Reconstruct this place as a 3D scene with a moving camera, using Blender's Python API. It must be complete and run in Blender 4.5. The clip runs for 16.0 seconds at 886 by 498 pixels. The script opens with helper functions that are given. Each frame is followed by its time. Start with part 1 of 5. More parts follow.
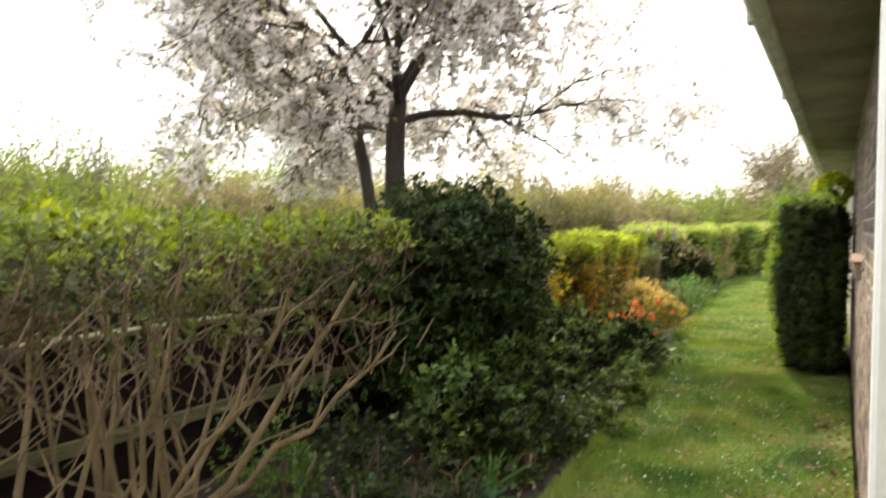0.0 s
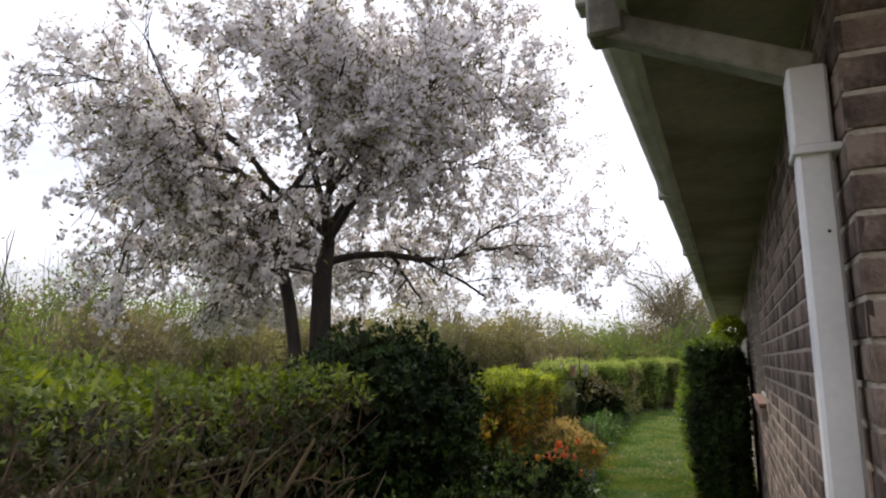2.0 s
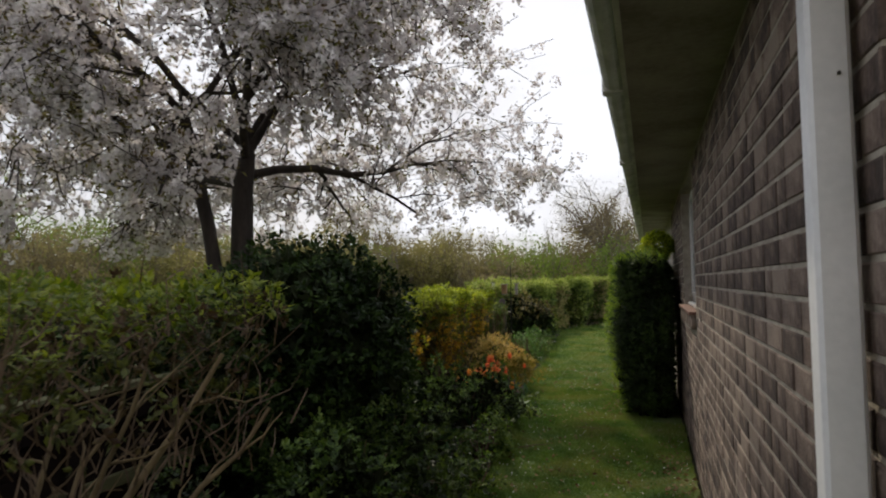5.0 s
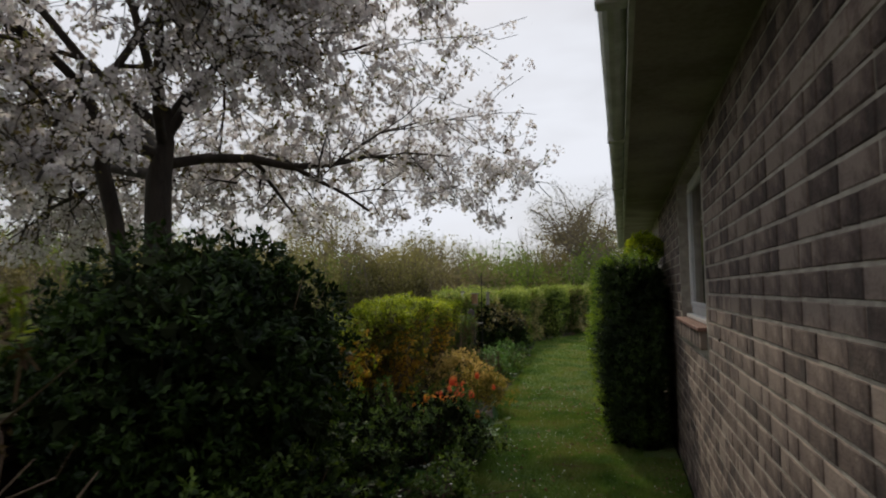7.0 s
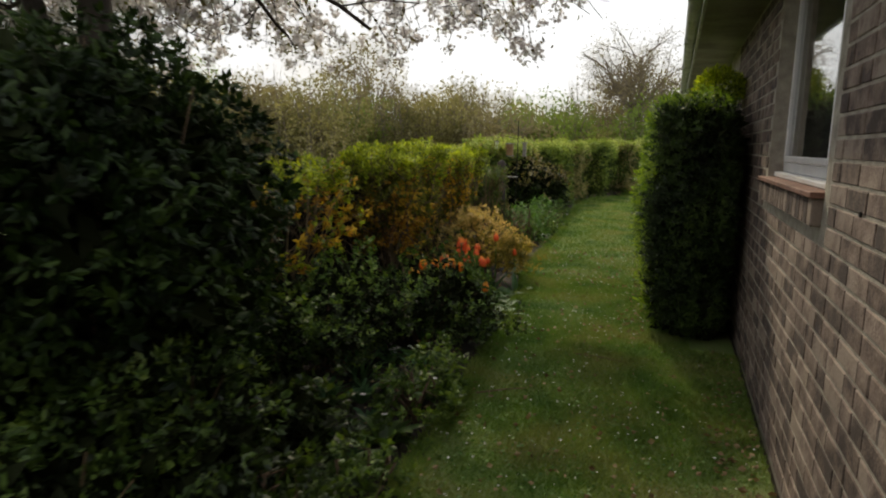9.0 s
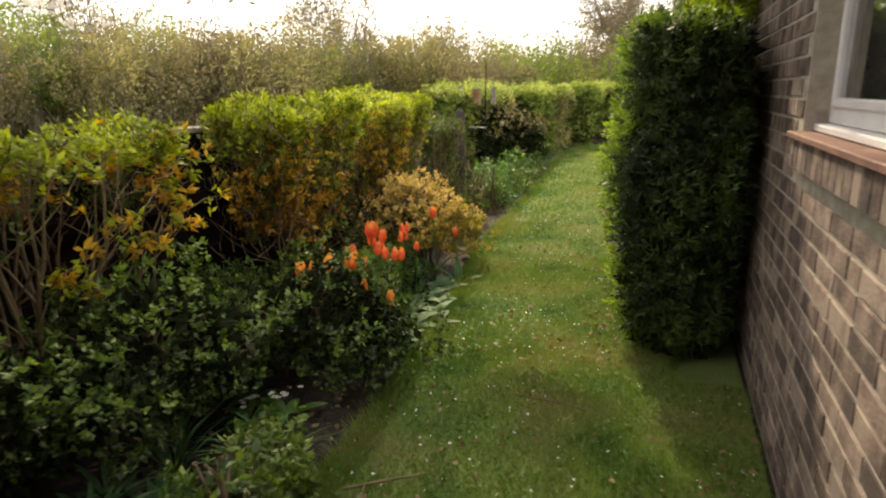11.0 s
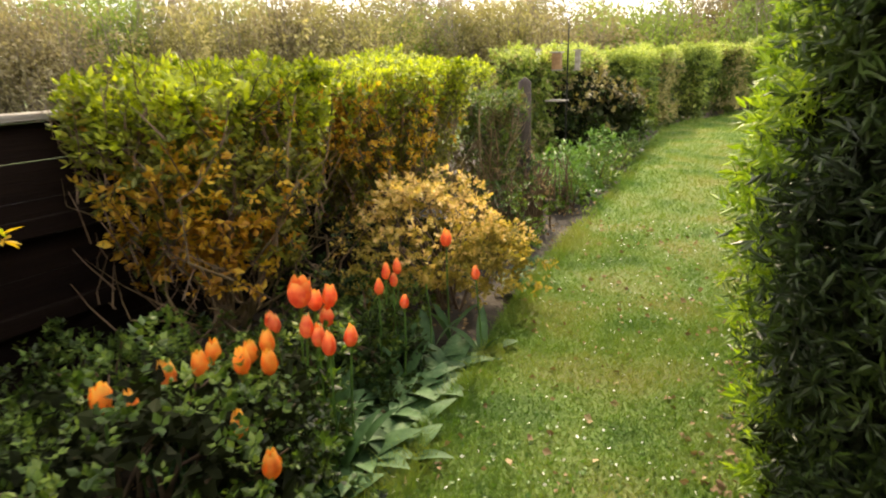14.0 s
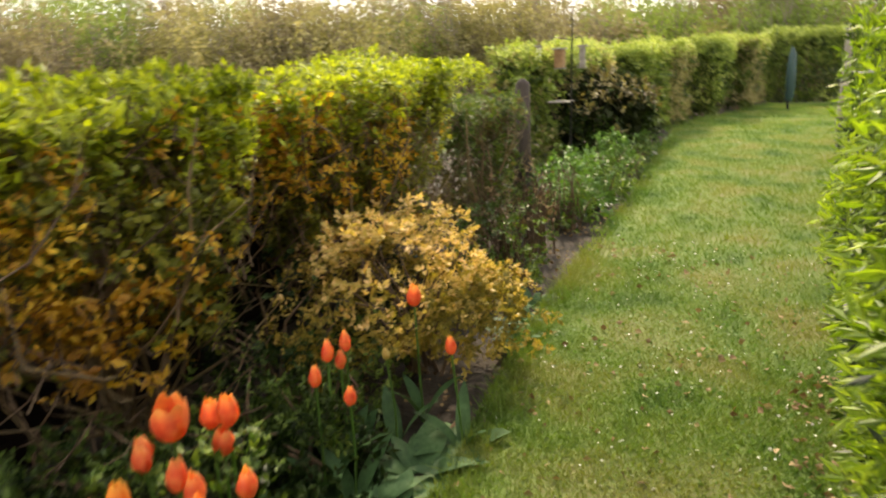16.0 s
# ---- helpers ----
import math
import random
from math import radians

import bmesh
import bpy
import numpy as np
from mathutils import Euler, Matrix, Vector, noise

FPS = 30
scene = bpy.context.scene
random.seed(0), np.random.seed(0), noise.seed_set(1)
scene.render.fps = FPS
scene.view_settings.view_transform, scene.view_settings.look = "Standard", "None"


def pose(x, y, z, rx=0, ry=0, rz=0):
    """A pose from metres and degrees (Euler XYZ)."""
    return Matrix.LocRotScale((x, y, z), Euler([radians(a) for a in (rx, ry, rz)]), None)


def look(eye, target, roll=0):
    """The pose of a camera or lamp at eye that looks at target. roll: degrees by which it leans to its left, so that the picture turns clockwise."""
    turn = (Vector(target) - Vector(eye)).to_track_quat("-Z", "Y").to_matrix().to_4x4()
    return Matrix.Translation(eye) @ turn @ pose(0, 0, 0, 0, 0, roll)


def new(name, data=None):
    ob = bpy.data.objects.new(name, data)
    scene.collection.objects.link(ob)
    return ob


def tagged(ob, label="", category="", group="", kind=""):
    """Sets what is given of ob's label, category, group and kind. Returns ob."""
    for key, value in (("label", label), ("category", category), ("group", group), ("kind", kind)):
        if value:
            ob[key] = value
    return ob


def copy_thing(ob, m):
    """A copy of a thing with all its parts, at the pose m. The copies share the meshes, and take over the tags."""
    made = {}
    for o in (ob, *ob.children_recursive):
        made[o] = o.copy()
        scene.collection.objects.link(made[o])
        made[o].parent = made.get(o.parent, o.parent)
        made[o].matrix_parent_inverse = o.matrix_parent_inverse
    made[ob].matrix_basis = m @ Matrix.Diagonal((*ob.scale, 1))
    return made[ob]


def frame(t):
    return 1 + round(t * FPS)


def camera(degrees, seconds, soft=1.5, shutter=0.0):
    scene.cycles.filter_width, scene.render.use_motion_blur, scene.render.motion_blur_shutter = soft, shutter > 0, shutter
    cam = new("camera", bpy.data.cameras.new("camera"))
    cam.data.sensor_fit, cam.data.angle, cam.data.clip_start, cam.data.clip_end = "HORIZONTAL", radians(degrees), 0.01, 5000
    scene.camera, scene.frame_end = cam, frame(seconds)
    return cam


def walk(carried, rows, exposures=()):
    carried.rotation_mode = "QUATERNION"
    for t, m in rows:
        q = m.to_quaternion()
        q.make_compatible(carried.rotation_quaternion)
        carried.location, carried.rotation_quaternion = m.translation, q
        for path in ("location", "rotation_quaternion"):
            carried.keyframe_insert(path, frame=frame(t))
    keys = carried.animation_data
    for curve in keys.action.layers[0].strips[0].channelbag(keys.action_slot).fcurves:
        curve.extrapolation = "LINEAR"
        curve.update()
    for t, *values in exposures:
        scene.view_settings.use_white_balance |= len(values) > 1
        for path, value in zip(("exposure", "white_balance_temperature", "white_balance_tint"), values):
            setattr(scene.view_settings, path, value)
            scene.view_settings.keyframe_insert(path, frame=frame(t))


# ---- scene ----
cam = camera(69.7, 16.0, soft=2.0, shutter=0.5)
METRES, EYE, TILT, LEAN, TURN = 7.3, 1.47, 1.9, -0.6, 32.0
ROWS = [
    (0.0, 0.0, 0.0, 0.0, -0.03, -3.91, 0.42),
    (0.5, -0.0118, -0.0045, 0.0057, -5.82, 2.23, 1.17),
    (1.0, -0.019, -0.0098, 0.0099, -8.44, 8.99, 1.62),
    (1.5, -0.0236, -0.0136, 0.0111, -9.65, 10.27, -0.33),
    (2.0, -0.0284, -0.0184, 0.0128, -8.16, 7.92, 0.25),
    (2.5, -0.0257, -0.025, 0.0121, -6.85, 5.88, -0.73),
    (3.0, -0.0254, -0.0316, 0.0103, -6.8, 3.76, -0.37),
    (3.5, -0.0223, -0.0354, 0.0082, -9.94, 2.33, 0.69),
    (4.0, -0.0187, -0.0253, 0.003, -9.79, -1.59, -0.42),
    (4.5, -0.0209, -0.0009, -0.0017, -11.08, 1.83, -0.75),
    (5.0, -0.019, 0.0212, 0.0019, -14.2, 1.04, 0.96),
    (7.5, 0.0625, 0.1918, -0.0081, -16.99, 1.89, 0.39),
    (8.0, 0.0783, 0.2268, -0.0152, -17.45, -0.06, -0.19),
    (8.5, 0.0956, 0.2672, -0.0169, -16.86, -4.76, 0.83),
    (9.0, 0.1287, 0.3063, -0.0221, -12.15, -11.32, -0.95),
    (9.5, 0.1603, 0.3441, -0.0231, -15.77, -11.51, -0.45),
    (12.0, 0.2885, 0.5521, -0.0313, -5.73, -18.79, -0.13),
    (12.5, 0.3057, 0.5873, -0.0378, -0.72, -18.9, -1.35),
    (13.0, 0.3221, 0.6264, -0.0414, 0.84, -22.17, -0.3),
    (13.5, 0.3391, 0.6615, -0.0428, 1.08, -18.48, 0.48),
    (14.0, 0.3439, 0.6945, -0.0451, -4.37, -18.24, 1.84),
    (14.5, 0.343, 0.7174, -0.0452, -5.19, -20.78, 1.12),
    (15.0, 0.3503, 0.7278, -0.0446, -0.2, -19.28, -0.31),
    (15.5, 0.3666, 0.7488, -0.0449, 0.69, -17.39, -1.15),
    (16.0, 0.3737, 0.7953, -0.0472, -3.96, -18.29, 3.31),
]
EXPOSURES = [(0.0, 0.75, 7200, 9), (0.5, 0.45, 6800, 12), (1.0, -0.4, 6500, 12), (1.5, -0.5, 6400, 14), (2.2, -0.8, 6300, 17), (3.0, -1.45, 6200, 15), (3.6, -1.4, 6300, 15), (4.0, -1.25, 6400, 11), (4.5, -1.15, 6500, 13),
             (5.0, -1.1, 6600, 13), (7.5, -1.45, 6500, 12), (8.0, -1.35, 6600, 12), (8.5, -1.2, 6800, 10), (9.0, -0.95, 7000, 10), (9.6, -0.5, 7400, 13), (11.0, 0.2, 7700, 15), (12.0, 0.62, 7800, 14), (14.0, 0.75, 7800, 13), (16.0, 0.55, 7800, 13)]
walk(cam, [(t, pose(0, 0, EYE, TILT, LEAN, TURN) @ pose(METRES * x, METRES * y, METRES * z, 90 + pitch, roll, yaw)) for t, x, y, z, yaw, pitch, roll in ROWS], EXPOSURES)
# ---- world and sun ----
SUN_AZ, SUN_EL = radians(-23.0), radians(40.0)
world = bpy.data.worlds.new("sky")
scene.world = world
world.use_nodes = True
wn = world.node_tree
wn.nodes.clear()
w_out = wn.nodes.new("ShaderNodeOutputWorld")
w_bg = wn.nodes.new("ShaderNodeBackground")
w_sky = wn.nodes.new("ShaderNodeTexSky")
w_sky.sky_type = "NISHITA"
w_sky.sun_disc = False
w_sky.sun_elevation = SUN_EL
w_sky.sun_rotation = SUN_AZ
w_sky.air_density, w_sky.dust_density, w_sky.ozone_density = 1.0, 3.0, 1.0
w_tc = wn.nodes.new("ShaderNodeTexCoord")
w_map = wn.nodes.new("ShaderNodeMapping")
w_map.inputs["Scale"].default_value = (1, 1, 3.5)
w_noise = wn.nodes.new("ShaderNodeTexNoise")
w_noise.inputs["Scale"].default_value = 2.2
w_noise.inputs["Detail"].default_value = 6
w_ramp = wn.nodes.new("ShaderNodeValToRGB")
w_ramp.color_ramp.elements[0].position, w_ramp.color_ramp.elements[0].color = 0.3, (0.5, 0.5, 0.5, 1)
w_ramp.color_ramp.elements[1].position, w_ramp.color_ramp.elements[1].color = 0.6, (1, 1, 1, 1)
w_cloud = wn.nodes.new("ShaderNodeMixRGB")
w_cloud.inputs[2].default_value = (22.0, 23.0, 24.5, 1)
wn.links.new(w_tc.outputs["Generated"], w_map.inputs["Vector"])
wn.links.new(w_map.outputs["Vector"], w_noise.inputs["Vector"])
wn.links.new(w_noise.outputs["Fac"], w_ramp.inputs["Fac"])
wn.links.new(w_ramp.outputs["Color"], w_cloud.inputs[0])
wn.links.new(w_sky.outputs["Color"], w_cloud.inputs[1])
wn.links.new(w_cloud.outputs["Color"], w_bg.inputs["Color"])
w_bg.inputs["Strength"].default_value = 0.10
wn.links.new(w_bg.outputs["Background"], w_out.inputs["Surface"])

sun_dir = Vector((math.sin(SUN_AZ) * math.cos(SUN_EL), math.cos(SUN_AZ) * math.cos(SUN_EL), math.sin(SUN_EL)))
sun_data = bpy.data.lights.new("sun", "SUN")
sun_data.energy, sun_data.angle, sun_data.color = 5.0, radians(1.5), (1.0, 0.90, 0.70)
sun_ob = new("sun", sun_data)
sun_ob.matrix_world = look(sun_dir * 60, (0, 0, 0))


# ---- materials ----
def mat(name, stops, scale=8.0, rough=0.8, bump=0.3, bump_scale=60.0, metal=0.0, spec=0.5, vary=0.0, sheer=0.0, coords="Object", stretch=(1, 1, 1)):
    """A procedural material: colour stops over two scales of noise, random lightness by object and by island, bump, and for leaves some light let through."""
    m = bpy.data.materials.new(name)
    m.use_nodes = True
    nt = m.node_tree
    b = nt.nodes["Principled BSDF"]
    tc = nt.nodes.new("ShaderNodeTexCoord")
    mp = nt.nodes.new("ShaderNodeMapping")
    mp.inputs["Scale"].default_value = stretch
    nt.links.new(tc.outputs[coords], mp.inputs["Vector"])
    n1 = nt.nodes.new("ShaderNodeTexNoise")
    n1.inputs["Scale"].default_value, n1.inputs["Detail"].default_value = scale, 5
    n2 = nt.nodes.new("ShaderNodeTexNoise")
    n2.inputs["Scale"].default_value, n2.inputs["Detail"].default_value = bump_scale, 3
    nt.links.new(mp.outputs["Vector"], n1.inputs["Vector"])
    nt.links.new(mp.outputs["Vector"], n2.inputs["Vector"])
    mix = nt.nodes.new("ShaderNodeMath")
    mix.operation = "MULTIPLY_ADD"
    nt.links.new(n2.outputs["Fac"], mix.inputs[0])
    mix.inputs[1].default_value = 0.35
    nt.links.new(n1.outputs["Fac"], mix.inputs[2])
    ob_i = nt.nodes.new("ShaderNodeObjectInfo")
    geo = nt.nodes.new("ShaderNodeNewGeometry")
    last = mix
    if vary:
        add = nt.nodes.new("ShaderNodeMath")
        add.operation = "MULTIPLY_ADD"
        source = geo.outputs["Random Per Island"] if sheer or vary < 0 else ob_i.outputs["Random"]
        nt.links.new(source, add.inputs[0])
        add.inputs[1].default_value = abs(vary)
        nt.links.new(mix.outputs[0], add.inputs[2])
        last = nt.nodes.new("ShaderNodeMath")
        last.operation = "SUBTRACT"
        nt.links.new(add.outputs[0], last.inputs[0])
        last.inputs[1].default_value = abs(vary) / 2
    ramp = nt.nodes.new("ShaderNodeValToRGB")
    lo, hi = 0.5, 0.86
    els = ramp.color_ramp.elements
    while len(els) < len(stops):
        els.new(0.5)
    for i, c in enumerate(stops):
        els[i].position = lo + (hi - lo) * i / max(1, len(stops) - 1)
        els[i].color = (*c, 1)
    nt.links.new(last.outputs[0], ramp.inputs["Fac"])
    nt.links.new(ramp.outputs["Color"], b.inputs["Base Color"])
    b.inputs["Roughness"].default_value = rough
    b.inputs["Metallic"].default_value = metal
    b.inputs["Specular IOR Level"].default_value = spec
    if bump:
        bp = nt.nodes.new("ShaderNodeBump")
        bp.inputs["Strength"].default_value, bp.inputs["Distance"].default_value = bump, 0.01
        nt.links.new(n2.outputs["Fac"], bp.inputs["Height"])
        nt.links.new(bp.outputs["Normal"], b.inputs["Normal"])
    if sheer:
        tr = nt.nodes.new("ShaderNodeBsdfTranslucent")
        tint = nt.nodes.new("ShaderNodeMixRGB")
        tint.blend_type = "MULTIPLY"
        tint.inputs[0].default_value = 1
        tint.inputs[2].default_value = (1.5, 1.5, 0.7, 1) if stops[0][2] < 0.3 else (1, 1, 1, 1)
        nt.links.new(ramp.outputs["Color"], tint.inputs[1])
        nt.links.new(tint.outputs["Color"], tr.inputs["Color"])
        ms = nt.nodes.new("ShaderNodeMixShader")
        ms.inputs[0].default_value = sheer
        nt.links.new(b.outputs["BSDF"], ms.inputs[1])
        nt.links.new(tr.outputs["BSDF"], ms.inputs[2])
        nt.links.new(ms.outputs[0], nt.nodes["Material Output"].inputs["Surface"])
    return m


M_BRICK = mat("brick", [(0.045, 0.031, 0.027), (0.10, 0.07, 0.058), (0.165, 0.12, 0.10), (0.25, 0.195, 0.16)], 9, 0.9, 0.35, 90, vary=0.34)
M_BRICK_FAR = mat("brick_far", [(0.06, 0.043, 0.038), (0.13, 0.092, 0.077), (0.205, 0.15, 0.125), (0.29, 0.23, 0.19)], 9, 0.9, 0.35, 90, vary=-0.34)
M_MORTAR = mat("mortar", [(0.27, 0.24, 0.20), (0.46, 0.42, 0.35)], 14, 0.95, 0.5, 150)
M_UPVC = mat("white_plastic", [(0.68, 0.69, 0.70), (0.80, 0.80, 0.80)], 5, 0.35, 0.05, 40)
M_PIPE = mat("pipe_plastic", [(0.66, 0.68, 0.70), (0.80, 0.81, 0.83)], 4, 0.4, 0.1, 60)
M_SOFFIT = mat("soffit_board", [(0.20, 0.175, 0.15), (0.31, 0.275, 0.24), (0.40, 0.36, 0.315)], 2.2, 0.7, 0.15, 40)
# Darker, browner plastic than the upright pipe.
M_BROWNPLASTIC = mat("brownish_plastic", [(0.13, 0.12, 0.10), (0.24, 0.23, 0.20), (0.36, 0.35, 0.32)], 7, 0.6, 0.2, 50)
M_MOSSWOOD = mat("mossy_wood", [(0.05, 0.045, 0.02), (0.085, 0.085, 0.032), (0.13, 0.125, 0.07)], 6, 0.9, 0.5, 40, stretch=(4, 0.3, 4))
# Near-black leaf colour that stands for the shade deep inside foliage.
M_CORE = mat("shade_dark_inner_leaf", [(0.010, 0.014, 0.005), (0.022, 0.03, 0.009)], 3, 0.8, 0, vary=0.3, sheer=0.1, spec=0.15)
M_GUTTER = mat("gutter_plastic", [(0.42, 0.42, 0.38), (0.66, 0.66, 0.62)], 5, 0.5, 0.2, 50)
M_ROOF = mat("roof_tile", [(0.10, 0.07, 0.06), (0.19, 0.13, 0.10)], 5, 0.9, 0.5, 50)
M_SILL = mat("clay_sill", [(0.13, 0.06, 0.045), (0.25, 0.125, 0.09)], 10, 0.7, 0.3, 80)
M_FENCE = mat("dark_stained_wood", [(0.006, 0.0035, 0.003), (0.014, 0.008, 0.006)], 4, 0.95, 0.5, 40, spec=0.15, stretch=(1, 0.2, 4))
M_CAP = mat("weathered_wood", [(0.16, 0.14, 0.12), (0.30, 0.28, 0.25)], 4, 0.85, 0.5, 40, stretch=(4, 0.3, 4))
M_SOIL = mat("soil", [(0.012, 0.009, 0.006), (0.026, 0.019, 0.014), (0.055, 0.041, 0.030)], 6, 0.95, 1.0, 50)
M_LAWN = mat("lawn_turf", [(0.04, 0.085, 0.012), (0.08, 0.135, 0.022), (0.11, 0.145, 0.04), (0.14, 0.14, 0.05)], 1.9, 0.95, 1.0, 60)
M_FIELD = mat("field", [(0.05, 0.08, 0.02), (0.10, 0.13, 0.04)], 0.3, 0.95, 0.5, 10)
M_GRASS = mat("grass_blade", [(0.045, 0.11, 0.014), (0.10, 0.18, 0.026), (0.15, 0.205, 0.042), (0.19, 0.21, 0.062)], 1.9, 0.7, 0, vary=0.10, sheer=0.35)
M_LIME = mat("lime_leaf", [(0.11, 0.155, 0.013), (0.25, 0.31, 0.022), (0.42, 0.48, 0.04)], 4, 0.55, 0, vary=0.42, sheer=0.45)
# First hedge: top leaf brightened, side leaf darkened, sun and shade as colour.
M_FIRSTTOP = mat("sunlit_hedge_top_leaf", [(0.060, 0.095, 0.009), (0.125, 0.17, 0.014), (0.23, 0.27, 0.026)], 5, 0.55, 0, vary=0.35, sheer=0.4)
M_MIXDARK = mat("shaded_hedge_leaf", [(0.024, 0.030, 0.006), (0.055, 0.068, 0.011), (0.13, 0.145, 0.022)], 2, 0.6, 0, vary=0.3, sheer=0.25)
# Mid leaf darkened for the low plants, the bed's shade put into its colour.
M_SHADEDMID = mat("shaded_low_shrub_leaf", [(0.010, 0.021, 0.005), (0.026, 0.05, 0.010), (0.075, 0.12, 0.022)], 4, 0.5, 0, vary=0.45, sheer=0.3)
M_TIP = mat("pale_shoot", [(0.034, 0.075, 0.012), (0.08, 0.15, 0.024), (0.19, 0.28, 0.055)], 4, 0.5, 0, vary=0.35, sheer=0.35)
M_BROWNSTEM = mat("brown_stem", [(0.05, 0.035, 0.027), (0.11, 0.08, 0.058)], 12, 0.85, 0.6, 90, stretch=(1, 1, 0.3))
M_DULL = mat("dull_brown_leaf", [(0.06, 0.05, 0.022), (0.12, 0.10, 0.04), (0.19, 0.17, 0.07)], 2, 0.65, 0, vary=0.3, sheer=0.35)
M_MID = mat("mid_leaf", [(0.032, 0.06, 0.011), (0.07, 0.115, 0.02), (0.14, 0.19, 0.034)], 2, 0.55, 0, vary=0.3, sheer=0.35)
M_GOLD = mat("golden_leaf", [(0.27, 0.13, 0.015), (0.50, 0.28, 0.028), (0.68, 0.48, 0.06)], 2.5, 0.6, 0, vary=0.35, sheer=0.4)
M_DARK = mat("dark_leaf", [(0.006, 0.014, 0.004), (0.015, 0.032, 0.006), (0.042, 0.074, 0.015)], 3, 0.5, 0, spec=0.14, vary=0.3, sheer=0.15)
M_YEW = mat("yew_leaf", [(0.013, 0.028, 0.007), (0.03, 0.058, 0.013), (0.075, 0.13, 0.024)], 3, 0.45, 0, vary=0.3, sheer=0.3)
M_LOW = mat("shrub_leaf", [(0.028, 0.06, 0.010), (0.07, 0.13, 0.022), (0.17, 0.25, 0.05)], 3, 0.5, 0, vary=0.35, sheer=0.3)
# New yew shoots, their green brightened for the sun on them.
M_SUNFRESH = mat("sunlit_fresh_shoot", [(0.08, 0.15, 0.015), (0.17, 0.28, 0.025), (0.30, 0.42, 0.045)], 3, 0.5, 0, vary=0.3, sheer=0.45)
M_OLIVE = mat("olive_leaf", [(0.07, 0.085, 0.014), (0.15, 0.17, 0.025), (0.27, 0.27, 0.045)], 2, 0.55, 0, vary=0.3, sheer=0.4)
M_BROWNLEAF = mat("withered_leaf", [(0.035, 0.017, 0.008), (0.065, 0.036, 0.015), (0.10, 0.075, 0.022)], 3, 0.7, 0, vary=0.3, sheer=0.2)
M_SPIRAEA = mat("spiraea_low_leaf", [(0.16, 0.15, 0.03), (0.30, 0.24, 0.05), (0.46, 0.34, 0.09)], 4, 0.6, 0, vary=0.35, sheer=0.35)
M_PEACH = mat("spiraea_leaf", [(0.42, 0.33, 0.10), (0.60, 0.43, 0.17), (0.74, 0.52, 0.26)], 4, 0.6, 0, vary=0.4, sheer=0.35)
M_BLUE = mat("tulip_leaf", [(0.03, 0.075, 0.028), (0.06, 0.13, 0.05), (0.11, 0.20, 0.09)], 6, 0.6, 0, spec=0.2, vary=0.3, sheer=0.2)
M_FLOWERGREEN = mat("primrose_leaf", [(0.06, 0.14, 0.03), (0.12, 0.24, 0.05)], 6, 0.5, 0, vary=0.3, sheer=0.3)
M_BLOSSOM = mat("blossom", [(0.56, 0.52, 0.52), (0.78, 0.74, 0.74), (0.90, 0.88, 0.87)], 3, 0.7, 0, vary=0.3, sheer=0.55)
M_YOUNG = mat("bronze_young_leaf", [(0.09, 0.06, 0.03), (0.15, 0.12, 0.045), (0.19, 0.20, 0.06)], 2, 0.6, 0, vary=0.3, sheer=0.3)
M_BARK = mat("dark_bark", [(0.022, 0.017, 0.014), (0.055, 0.042, 0.034)], 12, 0.9, 0.8, 60, stretch=(1, 1, 0.3))
M_STEM = mat("pale_bark", [(0.12, 0.085, 0.045), (0.25, 0.185, 0.10)], 12, 0.85, 0.6, 90, stretch=(1, 1, 0.3))
M_TWIG = mat("twig", [(0.075, 0.048, 0.028), (0.15, 0.10, 0.06)], 12, 0.85, 0, 60, vary=-0.2)
# Far twig and leaf tones are paled, distance haze put into the colour.
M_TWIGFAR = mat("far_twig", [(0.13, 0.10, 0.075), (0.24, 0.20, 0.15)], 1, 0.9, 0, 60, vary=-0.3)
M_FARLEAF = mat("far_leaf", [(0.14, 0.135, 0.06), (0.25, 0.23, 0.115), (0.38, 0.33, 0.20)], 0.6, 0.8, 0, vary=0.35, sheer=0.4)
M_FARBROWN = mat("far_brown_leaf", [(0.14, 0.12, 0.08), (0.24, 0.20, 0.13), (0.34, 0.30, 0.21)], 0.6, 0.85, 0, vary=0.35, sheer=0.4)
# Paler again for far hedge tops and sides: light and haze as colour.
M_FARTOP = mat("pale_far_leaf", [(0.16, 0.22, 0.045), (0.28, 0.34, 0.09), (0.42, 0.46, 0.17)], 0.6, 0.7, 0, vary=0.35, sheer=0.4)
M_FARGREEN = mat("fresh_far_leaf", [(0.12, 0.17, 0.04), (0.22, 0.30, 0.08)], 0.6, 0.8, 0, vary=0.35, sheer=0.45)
M_RED = mat("tulip_red", [(0.74, 0.10, 0.045), (0.84, 0.18, 0.075), (0.90, 0.30, 0.10)], 25, 0.45, 0, vary=0.25, sheer=0.25)
M_ORANGE = mat("tulip_orange", [(0.82, 0.20, 0.04), (0.89, 0.29, 0.05), (0.92, 0.42, 0.08)], 25, 0.45, 0, vary=0.25, sheer=0.25)


